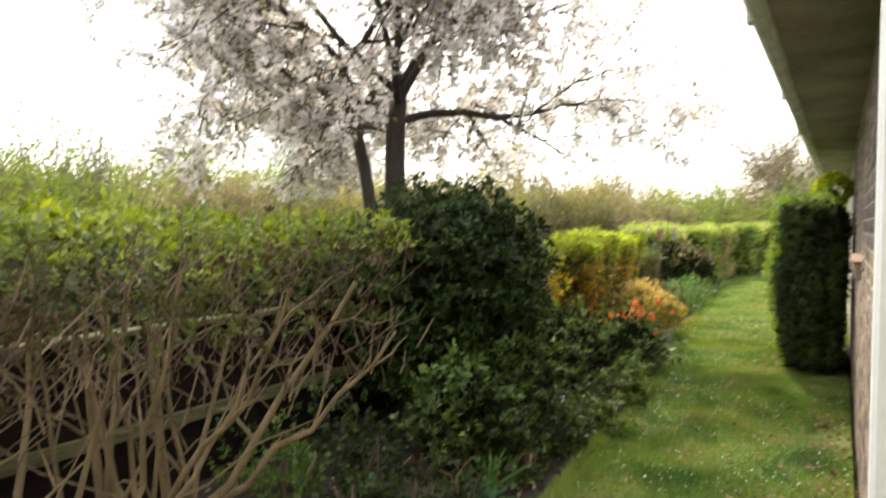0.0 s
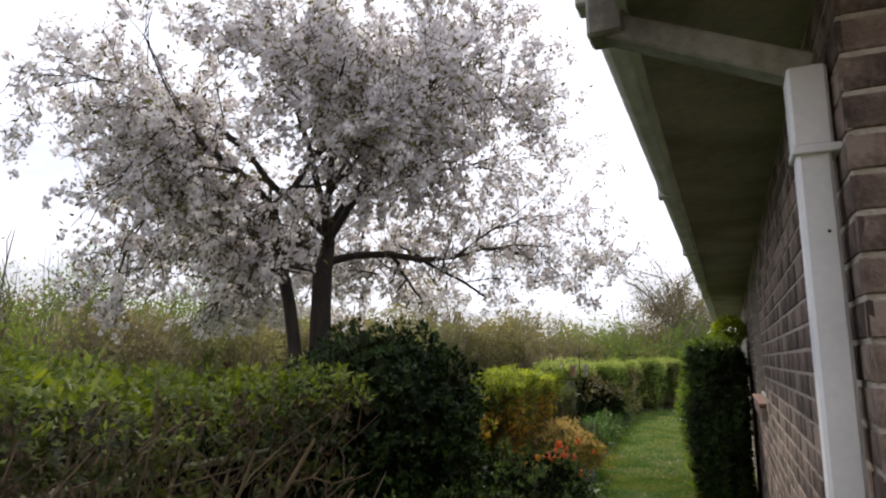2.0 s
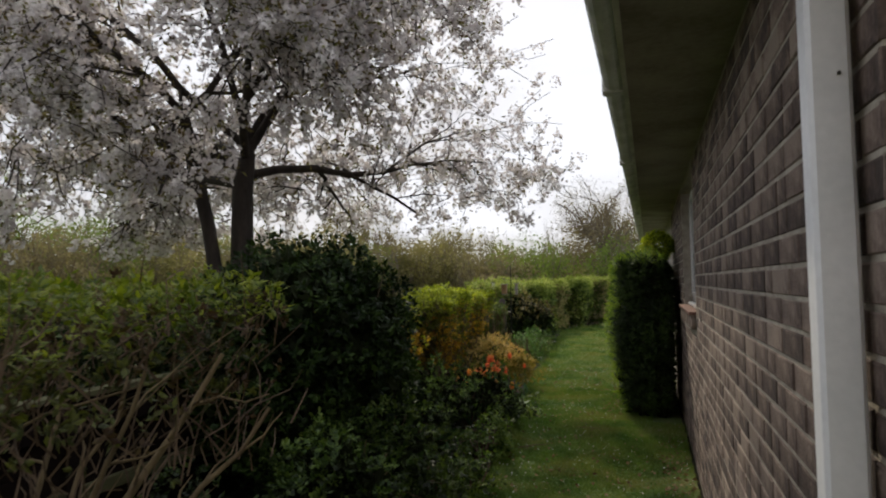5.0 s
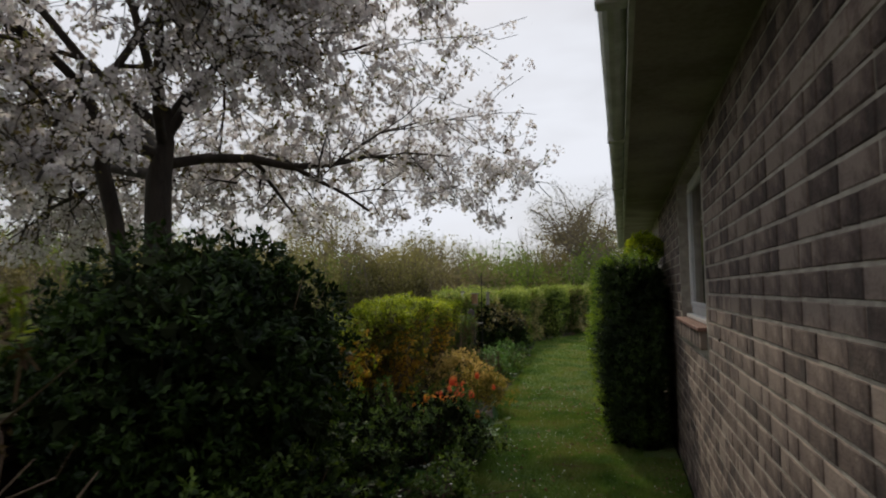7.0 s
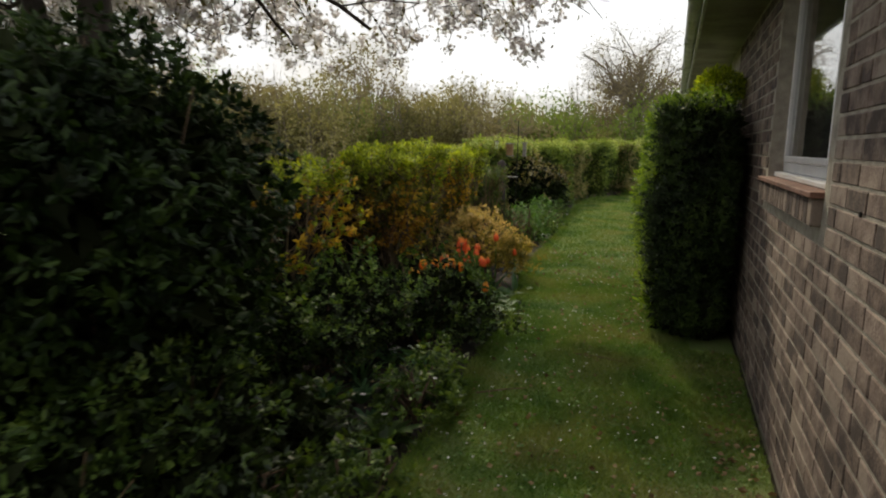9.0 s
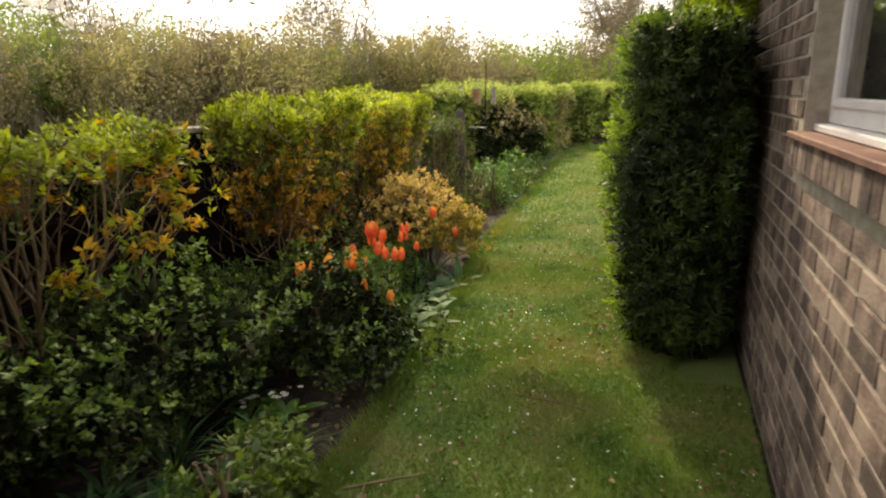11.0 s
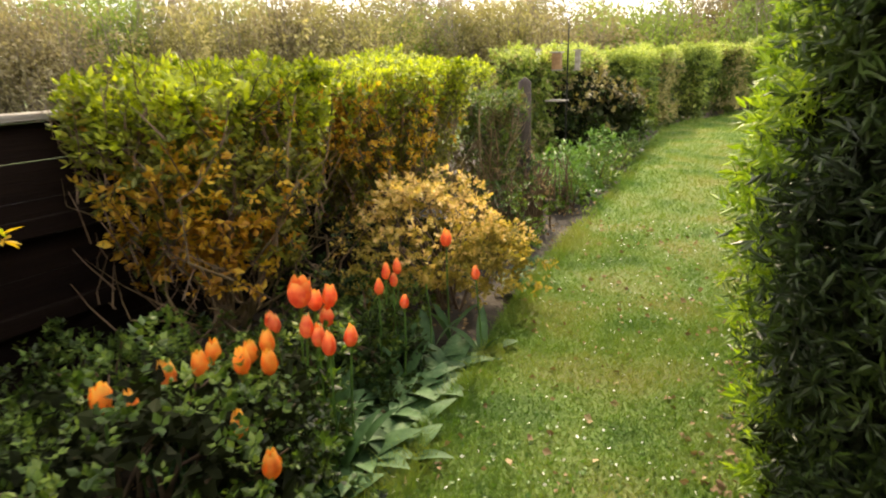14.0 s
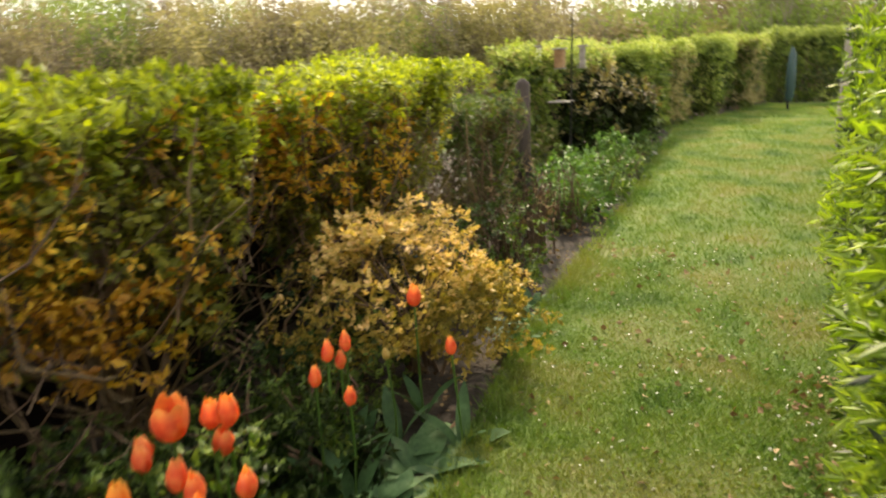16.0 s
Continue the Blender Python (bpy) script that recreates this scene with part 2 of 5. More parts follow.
def petal_rim(m, rim, start=0.62):
    """Lets the petal's colour run to the rim's colour towards its tip."""
    nt = m.node_tree
    b = nt.nodes["Principled BSDF"]
    base = b.inputs["Base Color"].links[0].from_socket
    tc = nt.nodes.new("ShaderNodeTexCoord")
    sep = nt.nodes.new("ShaderNodeSeparateXYZ")
    nt.links.new(tc.outputs["Generated"], sep.inputs[0])
    rng = nt.nodes.new("ShaderNodeMapRange")
    rng.inputs["From Min"].default_value, rng.inputs["From Max"].default_value, rng.inputs["To Max"].default_value = start, 1.0, 0.85
    nt.links.new(sep.outputs["Z"], rng.inputs["Value"])
    mx = nt.nodes.new("ShaderNodeMixRGB")
    mx.inputs[2].default_value = (*rim, 1)
    nt.links.new(rng.outputs["Result"], mx.inputs[0])
    nt.links.new(base, mx.inputs[1])
    for link in list(base.links):
        if link.to_node != mx:
            nt.links.new(mx.outputs["Color"], link.to_socket)


petal_rim(M_RED, (0.93, 0.45, 0.16))
petal_rim(M_ORANGE, (0.95, 0.60, 0.14), 0.58)
M_WHITE = mat("white_petal", [(0.72, 0.72, 0.66), (0.85, 0.85, 0.80)], 10, 0.7, 0, vary=0.2, sheer=0.2)
M_LITTER = mat("dead_leaf", [(0.13, 0.08, 0.04), (0.25, 0.165, 0.09), (0.35, 0.26, 0.15)], 10, 0.85, 0, vary=0.4, sheer=0.1)
M_METAL = mat("black_metal", [(0.012, 0.012, 0.013), (0.03, 0.03, 0.03)], 10, 0.45, 0.1, 60, metal=0.6)
M_GREENPAINT = mat("green_cover", [(0.008, 0.030, 0.030), (0.016, 0.052, 0.050)], 6, 0.6, 0.3, 40)
M_WOOD = mat("feeder_wood", [(0.20, 0.11, 0.05), (0.36, 0.22, 0.11)], 10, 0.7, 0.3, 60)
M_ROOM = mat("room_plaster", [(0.25, 0.24, 0.22), (0.35, 0.34, 0.31)], 2, 0.9, 0.05, 30)
M_GLASS = bpy.data.materials.new("window_glass")
M_GLASS.use_nodes = True
gb = M_GLASS.node_tree.nodes["Principled BSDF"]
gb.inputs["Base Color"].default_value = (0.9, 0.93, 0.93, 1)
gb.inputs["Roughness"].default_value = 0.02
gb.inputs["Transmission Weight"].default_value = 1.0
gb.inputs["IOR"].default_value = 1.45


# ---- builders ----
def part(name, bm, material, parent=None, label="", kind=""):
    me = bpy.data.meshes.new(name)
    bm.to_mesh(me)
    bm.free()
    me.materials.append(material)
    ob = new(name, me)
    if parent:
        ob.parent = parent
    return tagged(ob, label=label, kind=kind)


def empty(name, x, y, z, label, category, group="", kind=""):
    ob = new(name)
    ob.empty_display_size = 0.1
    ob.matrix_world = pose(x, y, z)
    return tagged(ob, label, category, group, kind)


def box(bm, x0, x1, y0, y1, z0, z1, bevel=0.0):
    vs = [bm.verts.new((x, y, z)) for x in (x0, x1) for y in (y0, y1) for z in (z0, z1)]
    fs = [bm.faces.new([vs[i] for i in q]) for q in ((0, 1, 3, 2), (4, 6, 7, 5), (0, 4, 5, 1), (2, 3, 7, 6), (0, 2, 6, 4), (1, 5, 7, 3))]
    if bevel:
        edges = list({e for f in fs for e in f.edges})
        bmesh.ops.bevel(bm, geom=edges, offset=bevel, segments=1, affect="EDGES")
    return vs


def boxes(name, specs, material, parent=None, label="", bevel=0.0, kind=""):
    bm = bmesh.new()
    for s in specs:
        box(bm, *s, bevel=bevel)
    return part(name, bm, material, parent, label, kind)


def mesh_part(name, verts, faces_flat, per, material, parent=None, label="", kind="", smooth=False):
    """A mesh from numpy arrays: verts (n, 3), and faces of `per` corners each."""
    me = bpy.data.meshes.new(name)
    n, f = len(verts), len(faces_flat) // per
    me.vertices.add(n)
    me.vertices.foreach_set("co", np.asarray(verts, dtype=np.float32).ravel())
    me.loops.add(f * per)
    me.loops.foreach_set("vertex_index", np.asarray(faces_flat, dtype=np.int32))
    me.polygons.add(f)
    me.polygons.foreach_set("loop_start", np.arange(0, f * per, per, dtype=np.int32))
    me.polygons.foreach_set("loop_total", np.full(f, per, dtype=np.int32))
    me.polygons.foreach_set("use_smooth", np.full(f, smooth, dtype=bool))
    me.update(calc_edges=True)
    me.materials.append(material)
    ob = new(name, me)
    if parent:
        ob.parent = parent
    return tagged(ob, label=label, kind=kind)


def unit(v):
    return v / np.maximum(1e-6, np.linalg.norm(v, axis=1, keepdims=True))


def leaf_arrays(rng, pts, size, slim=0.5, lift=0.25, out=None, align=0.5):
    """Pointed leaves of two triangles each, folded along the rib, one at each of the points. out: outward ways that they lean to."""
    n = len(pts)
    a = unit(rng.normal(size=(n, 3)))
    if out is not None:
        a = unit(a * (1 - align) + out * align)
    b = unit(np.cross(a, rng.normal(size=(n, 3))))
    c = np.cross(a, b)
    s = size * rng.uniform(0.6, 1.35, size=(n, 1))
    tip, base = pts + a * s, pts
    mid = pts + a * s * 0.45 + c * s * lift * 0.4
    v = np.stack([base, mid + b * s * slim * 0.5, tip, mid - b * s * slim * 0.5 + c * s * 0.05], axis=1).reshape(-1, 3)
    i = np.arange(n)[:, None] * 4
    faces = np.concatenate([i, i + 1, i + 2, i, i + 2, i + 3], axis=1).ravel()
    return v, faces


def sprig_arrays(rng, pts, size, slim, out, align, per, reach):
    """Leaves in sprigs: `per` leaves round each shoot tip, their blades turned outwards along the shoot."""
    n = max(1, len(pts) // per)
    pick = rng.permutation(len(pts))[:n]
    way = unit(rng.normal(size=(n, 3)))
    if out is not None:
        way = unit(way * (1 - align) + out[pick] * align + np.array((0, 0, 0.12)))
    scale = rng.uniform(0.7, 1.25, size=(n, 1))
    w, tip, sc = np.repeat(way, per, axis=0), np.repeat(pts[pick], per, axis=0), np.repeat(scale, per, axis=0)
    m = len(w)
    turn = rng.normal(size=(m, 3))
    radial = unit(np.cross(w, turn))
    back = rng.uniform(0, 1, size=(m, 1))
    a = unit(radial + w * (0.9 - 0.7 * back) + 0.18 * rng.normal(size=(m, 3)))
    base = tip - w * back * size * reach * sc
    s = size * sc * rng.uniform(0.7, 1.2, size=(m, 1))
    b = unit(np.cross(a, w + 0.35 * rng.normal(size=(m, 3))))
    c = np.cross(a, b)
    mid = base + a * s * 0.45 + c * s * 0.08
    v = np.stack([base, mid + b * s * slim * 0.5, base + a * s, mid - b * s * slim * 0.5], axis=1).reshape(-1, 3)
    i = np.arange(m)[:, None] * 4
    return v, np.concatenate([i, i + 1, i + 2, i, i + 2, i + 3], axis=1).ravel()


def leaves(name, rng, pts, size, material, parent=None, slim=0.5, out=None, align=0.5, label="", kind="", per=1, reach=1.2):
    if per > 1:
        v, f = sprig_arrays(rng, pts, size, slim, out, align, per, reach)
    else:
        v, f = leaf_arrays(rng, pts, size, slim, out=out, align=align)
    return mesh_part(name, v, f, 3, material, parent, label, kind)


def tubes(name, lines, material, parent=None, sides=5, label="", kind="", smooth=True):
    """Tapered limbs: each line is a list of (x, y, z, radius)."""
    vs, fs = [], []
    base = 0
    for ln in lines:
        p = np.array([q[:3] for q in ln], dtype=float)
        r = [q[3] for q in ln]
        way = unit(np.gradient(p, axis=0))
        ref = np.array((0.31, 0.53, 0.12)) if abs(way[0][2]) > 0.6 else np.array((0.05, 0.1, 1.0))
        for k in range(len(p)):
            u = np.cross(way[k], ref)
            u = u / np.linalg.norm(u) if np.linalg.norm(u) > 1e-6 else np.array((1.0, 0.0, 0.0))
            w = np.cross(way[k] if way[k].any() else np.array((0.0, 0.0, 1.0)), u)
            for s in range(sides):
                a = 2 * math.pi * s / sides
                vs.append(p[k] + r[k] * (math.cos(a) * u + math.sin(a) * w))
        for k in range(len(p) - 1):
            for s in range(sides):
                t = (s + 1) % sides
                fs += [base + k * sides + s, base + k * sides + t, base + (k + 1) * sides + t, base + (k + 1) * sides + s]
        base += len(p) * sides
    return mesh_part(name, np.array(vs), fs, 4, material, parent, label, kind, smooth)


def lumpy(p, freq, seed):
    """A smooth lump field about -1 to 1, in numpy."""
    r = np.random.default_rng(seed)
    s = np.zeros(len(p))
    for k in range(7):
        d = r.normal(size=3)
        d /= np.linalg.norm(d)
        s += np.sin(p @ d * freq * (0.7 + 0.25 * k) + r.uniform(0, 6.28)) / (1 + 0.3 * k)
    return s / 2.6


def block_shell(rng, n, x0, x1, y0, y1, z0, z1, depth=0.14, lump=0.05, rnd=0.18, seed=1, power=2.0):
    """Points scattered in the outer leaf layer of a clipped, rounded block, and the outward ways there."""
    c = np.array(((x0 + x1) / 2, (y0 + y1) / 2, (z0 + z1) / 2))
    h = np.array(((x1 - x0) / 2, (y1 - y0) / 2, (z1 - z0) / 2))
    area = np.array([h[1] * h[2], h[1] * h[2], h[0] * h[2], h[0] * h[2], h[0] * h[1], 0.02 * h[0] * h[1]])
    side = rng.choice(6, size=n, p=area / area.sum())
    q = rng.uniform(-1, 1, size=(n, 3)) * h
    axis, sign = side // 2, np.where(side % 2 == 0, -1.0, 1.0)
    sign = np.where(side == 4, 1.0, np.where(side == 5, -1.0, sign))
    q[np.arange(n), axis] = sign * h[axis]
    rr = min(rnd, h.min() * 0.9)
    core = np.clip(q, -(h - rr), h - rr)
    o = unit(q - core)
    p = core + o * rr
    d = rng.uniform(0, 1, n) ** power * depth
    p = p + o * (lump * lumpy(p + c, 6.0, seed) + 0.4 * lump * lumpy(p + c, 17.0, seed + 5) - d)[:, None]
    return p + c, o


def ball_shell(rng, n, cx, cy, cz, rx, ry, rz, depth=0.2, lump=0.08, seed=1, low=-0.6):
    o = unit(rng.normal(size=(n * 2, 3)))
    o = o[o[:, 2] > low][:n]
    r = 1 - rng.uniform(0, 1, len(o)) ** 1.7 * depth
    p = o * np.array((rx, ry, rz)) * r[:, None]
    p = p + o * (lump * lumpy(p, 5.0 / max(rx, 0.3), seed) + 0.5 * lump * lumpy(p, 14.0 / max(rx, 0.3), seed + 3))[:, None]
    return p + np.array((cx, cy, cz)), o


def stems(rng, n, x0, x1, y0, y1, base_z, top_z, spread, r0=0.012, lean=(0, 0), steps=5, wiggle=0.03, forks=2):
    """Woody stems that rise from a stool and fork, as lines for tubes()."""
    out = []
    for _ in range(n):
        bx, by = rng.uniform(x0, x1), rng.uniform(y0, y1)
        cx, cy = (x0 + x1) / 2, (y0 + y1) / 2
        way = np.array(((bx - cx) * 0.8 + lean[0] + rng.normal() * spread * 0.5, (by - cy) * 0.6 + lean[1] + rng.normal() * spread * 0.5))
        p = np.array((bx, by, base_z))
        r = r0 * rng.uniform(0.5, 1.3)
        line = [(*p, r * 1.25)]
        dz = (top_z - base_z) / steps
        for k in range(steps):
            p = p + np.array((way[0] / steps + rng.normal() * wiggle, way[1] / steps + rng.normal() * wiggle, dz))
            line.append((*p, r * (1 - 0.75 * (k + 1) / steps)))
        out.append(line)
        for _ in range(forks):
            k = rng.integers(1, steps)
            q = np.array(line[k][:3])
            rr = line[k][3] * 0.7
            w2 = way / steps + rng.normal(size=2) * spread * 0.35
            br = [(*q, rr)]
            for j in range(4):
                q = q + np.array((w2[0] + rng.normal() * wiggle, w2[1] + rng.normal() * wiggle, dz * rng.uniform(0.3, 0.9)))
                br.append((*q, rr * (1 - 0.23 * (j + 1))))
            out.append(br)
    return out


# ---- ground ----
def edge_x(y):
    """The lawn's left edge: it runs beside the bed and bends away at the far end."""
    pts = [(-6, -1.1), (0, -1.2), (3.3, -1.27), (4.8, -1.37), (6.2, -1.46), (7.3, -1.57), (8.0, -1.63), (9.0, -1.8), (10.4, -1.92), (12.5, -2.02), (14.0, -2.18), (17.5, -2.48), (18.5, -2.55), (20.0, -2.3), (22.0, -1.6), (23.0, -1.3), (24, -1.0)]
    return float(np.interp(y, [p[0] for p in pts], [p[1] for p in pts]))


WALL_X, CORNER_Y, SOFFIT_Z = 0.12, 1.08, 2.36


def build_ground():
    rng = np.random.default_rng(3)
    xs = np.concatenate([[-900, -300, -120, -60, -30, -20, -12], np.arange(-8, 6.01, 0.2), [9, 14, 25, 60, 120, 300, 900]])
    ys = np.concatenate([[-900, -300, -100, -40, -15, -6], np.arange(-3, 16.01, 0.2), [18, 21, 25, 30, 40, 60, 100, 300, 900]])
    X, Y = np.meshgrid(xs, ys, indexing="ij")
    P = np.stack([X.ravel(), Y.ravel(), np.zeros(X.size)], axis=1)
    near = (np.abs(P[:, 0]) < 9) & (P[:, 1] > -4) & (P[:, 1] < 17)
    P[:, 2] = np.where(near, 0.012 * lumpy(P, 3.0, 8) + 0.008 * rng.normal(size=len(P)), 0) - 0.02
    ny = len(ys)
    i, j = np.meshgrid(np.arange(len(xs) - 1), np.arange(ny - 1), indexing="ij")
    a = (i * ny + j).ravel()
    f = np.stack([a, a + ny, a + ny + 1, a + 1], axis=1).ravel()
    mesh_part("ground", P, f, 4, M_SOIL, kind="structure", label="dark crumbly garden soil with scattered bits", smooth=True)


def lawn_height(x, y):
    return 0.03 + 0.008 * math.sin(x * 2.1 + y * 1.3) + 0.006 * math.sin(y * 3.1 - x)


def build_lawn():
    ys = np.concatenate([np.arange(-4, 16, 0.15), np.arange(16, 24.1, 0.5)])
    n = 26
    v, f = [], []
    for y in ys:
        e = edge_x(y) + 0.03 * math.sin(y * 5.3) + 0.02 * math.sin(y * 13.1)
        r = WALL_X - 0.03 if CORNER_Y - 0.1 < y < 16.1 else 9.0
        v.append((e - 0.01, y, -0.05))
        for k in range(n):
            s = k / (n - 1)
            x = e + (r - e) * s
            v.append((x, y, lawn_height(x, y)))
    m = n + 1
    for a in range(len(ys) - 1):
        for k in range(n):
            i = a * m + k
            f += [i, i + 1, i + m + 1, i + m]
    mesh_part("lawn", np.array(v), f, 4, M_LAWN, kind="structure", label="mown lawn strip of uneven yellow-green grass", smooth=True)


build_ground()
build_lawn()


# ---- house ----
Y_END, Z_TOP = 16.0, 2.40
WIN_Y0, WIN_Y1, WIN_Z0, WIN_Z1 = 5.0, 6.5, 1.25, 2.30


def build_house():
    x0, x1 = WALL_X + 0.004, WALL_X + 0.26
    boxes("wall_side", [(x0, x1, CORNER_Y + 0.004, WIN_Y0, -0.1, Z_TOP), (x0, x1, WIN_Y1, Y_END, -0.1, Z_TOP),
                        (x0, x1, WIN_Y0, WIN_Y1, -0.1, WIN_Z0 - 0.1), (x0, x1, WIN_Y0, WIN_Y1, WIN_Z1, Z_TOP)], M_MORTAR, kind="structure",
          label="house wall of mottled brown brick with pale mortar")
    boxes("wall_gable", [(x1, 8.0, CORNER_Y + 0.004, CORNER_Y + 0.26, -0.1, Z_TOP)], M_MORTAR, kind="structure", label="gable wall of mottled brown brick")
    boxes("wall_back", [(7.8, 8.0, CORNER_Y + 0.26, Y_END, -0.1, Z_TOP), (x1, 7.8, Y_END - 0.2, Y_END, -0.1, Z_TOP)], M_MORTAR, kind="structure")
    boxes("room_wall", [(x1 + 0.002, x1 + 0.05, 3.4, WIN_Y0, 0.0, 2.35), (x1 + 0.002, x1 + 0.05, WIN_Y1, 8.2, 0.0, 2.35), (x1 + 0.05, 3.6, 3.3, 3.4, 0.0, 2.35),
                        (x1 + 0.05, 3.6, 8.2, 8.3, 0.0, 2.35), (3.5, 3.6, 3.4, 8.2, 0.0, 2.35)], M_ROOM, kind="structure")
    boxes("room_floor", [(x1, 3.6, 3.3, 8.3, -0.05, 0.05)], M_ROOM, kind="structure")
    boxes("ceiling", [(x1, 7.8, CORNER_Y + 0.26, Y_END - 0.2, Z_TOP - 0.04, Z_TOP)], M_ROOM, kind="structure")
    # Added out of view to hold back skylight from the gable and near eaves.
    boxes("wall_behind", [(-9.0, 9.0, -6.2, -6.0, -0.1, 6.2)], M_BRICK_FAR, kind="structure", label="unseen plain brick wall added behind the start to dim light")
    # eaves
    ge = -0.37
    boxes("soffit", [(ge + 0.11, WALL_X + 0.3, CORNER_Y - 0.32, Y_END, SOFFIT_Z, SOFFIT_Z + 0.012)], M_SOFFIT, kind="structure", label="grimy off-white soffit board under the eaves")
    boxes("fascia", [(ge + 0.09, ge + 0.11, CORNER_Y - 0.32, Y_END, SOFFIT_Z - 0.02, SOFFIT_Z + 0.17)], M_GUTTER, kind="structure", label="off-white fascia board")
    bm = bmesh.new()
    v = [bm.verts.new(p) for p in ((ge, CORNER_Y - 0.35, SOFFIT_Z + 0.17), (4.0, CORNER_Y - 0.35, SOFFIT_Z + 2.0), (4.0, Y_END, SOFFIT_Z + 2.0), (ge, Y_END, SOFFIT_Z + 0.17),
                                   (8.4, CORNER_Y - 0.35, SOFFIT_Z + 0.17), (8.4, Y_END, SOFFIT_Z + 0.17))]
    bm.faces.new((v[0], v[1], v[2], v[3]))
    bm.faces.new((v[1], v[4], v[5], v[2]))
    bmesh.ops.solidify(bm, geom=bm.faces[:], thickness=0.06)
    part("roof", bm, M_ROOF, kind="structure", label="shallow pitched roof of brown tiles")


build_house()


def build_gutter():
    ge = -0.37
    g = empty("gutter", ge, CORNER_Y, SOFFIT_Z + 0.05, "off-white plastic half-round gutter with green grime along the eaves", "gutter")
    prof = [(0.075 - 0.0 + 0.055 * math.cos(a) - 0.03, 0.055 * math.sin(a)) for a in np.linspace(math.pi, 2 * math.pi, 9)]
    prof += [(x * 0.94 + 0.003, z + 0.004) for x, z in reversed(prof)]
    y0, y1 = 0.1, Y_END - CORNER_Y
    v = [(x, y, z + 0.04) for y in (y0, y1) for x, z in prof]
    n = len(prof)
    f = []
    for k in range(n):
        f += [k, (k + 1) % n, n + (k + 1) % n, n + k]
    mesh_part("channel", np.array(v), f, 4, M_GUTTER, g, smooth=False)
    for y in np.arange(0.1, 12, 2.0):
        boxes("joint_bracket", [(-0.014, 0.108, y, y + 0.07, -0.02, 0.05)], M_GUTTER, g, bevel=0.006)


def build_pipe():
    px, py = WALL_X - 0.043, CORNER_Y + 0.11
    p = empty("downpipe", px, py, 0.0, "white square plastic rainwater downpipe fixed beside the house corner", "downpipe")
    h = 0.031
    boxes("pipe_length", [(-h, h, -h, h, 0.05, 1.99)], M_PIPE, p, bevel=0.007)
    boxes("socket", [(-h - 0.005, h + 0.005, -h - 0.005, h + 0.005, 1.97, 2.14)], M_PIPE, p, bevel=0.006)
    bm = bmesh.new()
    box(bm, -0.235, 0.235, -h, h, -h, h, 0.006)
    bmesh.ops.transform(bm, matrix=Matrix.Translation((-0.2, 0.0, 2.235)) @ Euler((0, radians(25), 0)).to_matrix().to_4x4(), verts=bm.verts[:])
    part("offset_length", bm, M_BROWNPLASTIC, p, "darker brownish offset length of downpipe")
    boxes("outlet", [(-0.43, -0.345, -0.042, 0.042, 2.29, 2.42)], M_BROWNPLASTIC, p, bevel=0.008)
    boxes("wall_clip", [(-h - 0.007, h + 0.02, -0.041, 0.041, 1.955, 1.972)], M_PIPE, p, bevel=0.002)
    boxes("wall_clip", [(-h - 0.004, h + 0.02, -0.041, 0.041, 0.8, 0.82)], M_PIPE, p, bevel=0.002)
    bm = bmesh.new()
    bmesh.ops.create_cone(bm, cap_ends=True, segments=8, radius1=0.003, radius2=0.003, depth=0.004)
    bmesh.ops.transform(bm, matrix=pose(0.012, -h - 0.001, 1.8, 90), verts=bm.verts[:])
    part("screw", bm, M_METAL, p)


build_gutter()
build_pipe()


def build_window():
    w = empty("window_1", WALL_X + 0.08, WIN_Y0, WIN_Z0, "white plastic casement window with clay tile sill and dark room behind", "window", kind="structure")
    L, H, f, d = WIN_Y1 - WIN_Y0, WIN_Z1 - WIN_Z0, 0.055, 0.06
    m = 0.27
    boxes("window_frame", [(0, d, 0.0, f, 0.03, H), (0, d, L - f, L, 0.03, H), (0, d, f, L - f, 0.03, 0.03 + f), (0, d, f, L - f, H - f, H), (0, d, m, m + f, 0.03 + f, H - f)], M_UPVC, w, bevel=0.006)
    boxes("window_sill", [(-0.045, 0.05, -0.0, L, 0.0, 0.028)], M_UPVC, w, bevel=0.006)
    for a, b, c, e in ((f, m, 0.03 + f, H - f), (m + f, L - f, 0.03 + f, H - f)):
        s = 0.032
        boxes("sash", [(-0.012, 0.03, a, a + s, c, e), (-0.012, 0.03, b - s, b, c, e), (-0.012, 0.03, a + s, b - s, c, c + s), (-0.012, 0.03, a + s, b - s, e - s, e)], M_UPVC, w, bevel=0.006)
        ob = boxes("pane", [(0.006, 0.012, a + s - 0.005, b - s + 0.005, c + s - 0.005, e - s + 0.005)], M_GLASS, w)
        ob.visible_shadow = False
    boxes("handle", [(-0.03, -0.012, m - 0.03, m - 0.012, 0.3, 0.42)], M_UPVC, w, bevel=0.004)
    bm = bmesh.new()
    box(bm, -0.125, -0.04, -0.01, L + 0.02, -0.022, 0.0, 0.003)
    part("tile_sill", bm, M_SILL, w, "red-brown clay tile sill")
    n = 19
    for k in range(n):
        a = L * k / n
        boxes("sill_brick", [(-0.112, -0.06, a + 0.004, a + L / n - 0.004, -0.125, -0.024)], M_BRICK, w, bevel=0.003)


build_window()


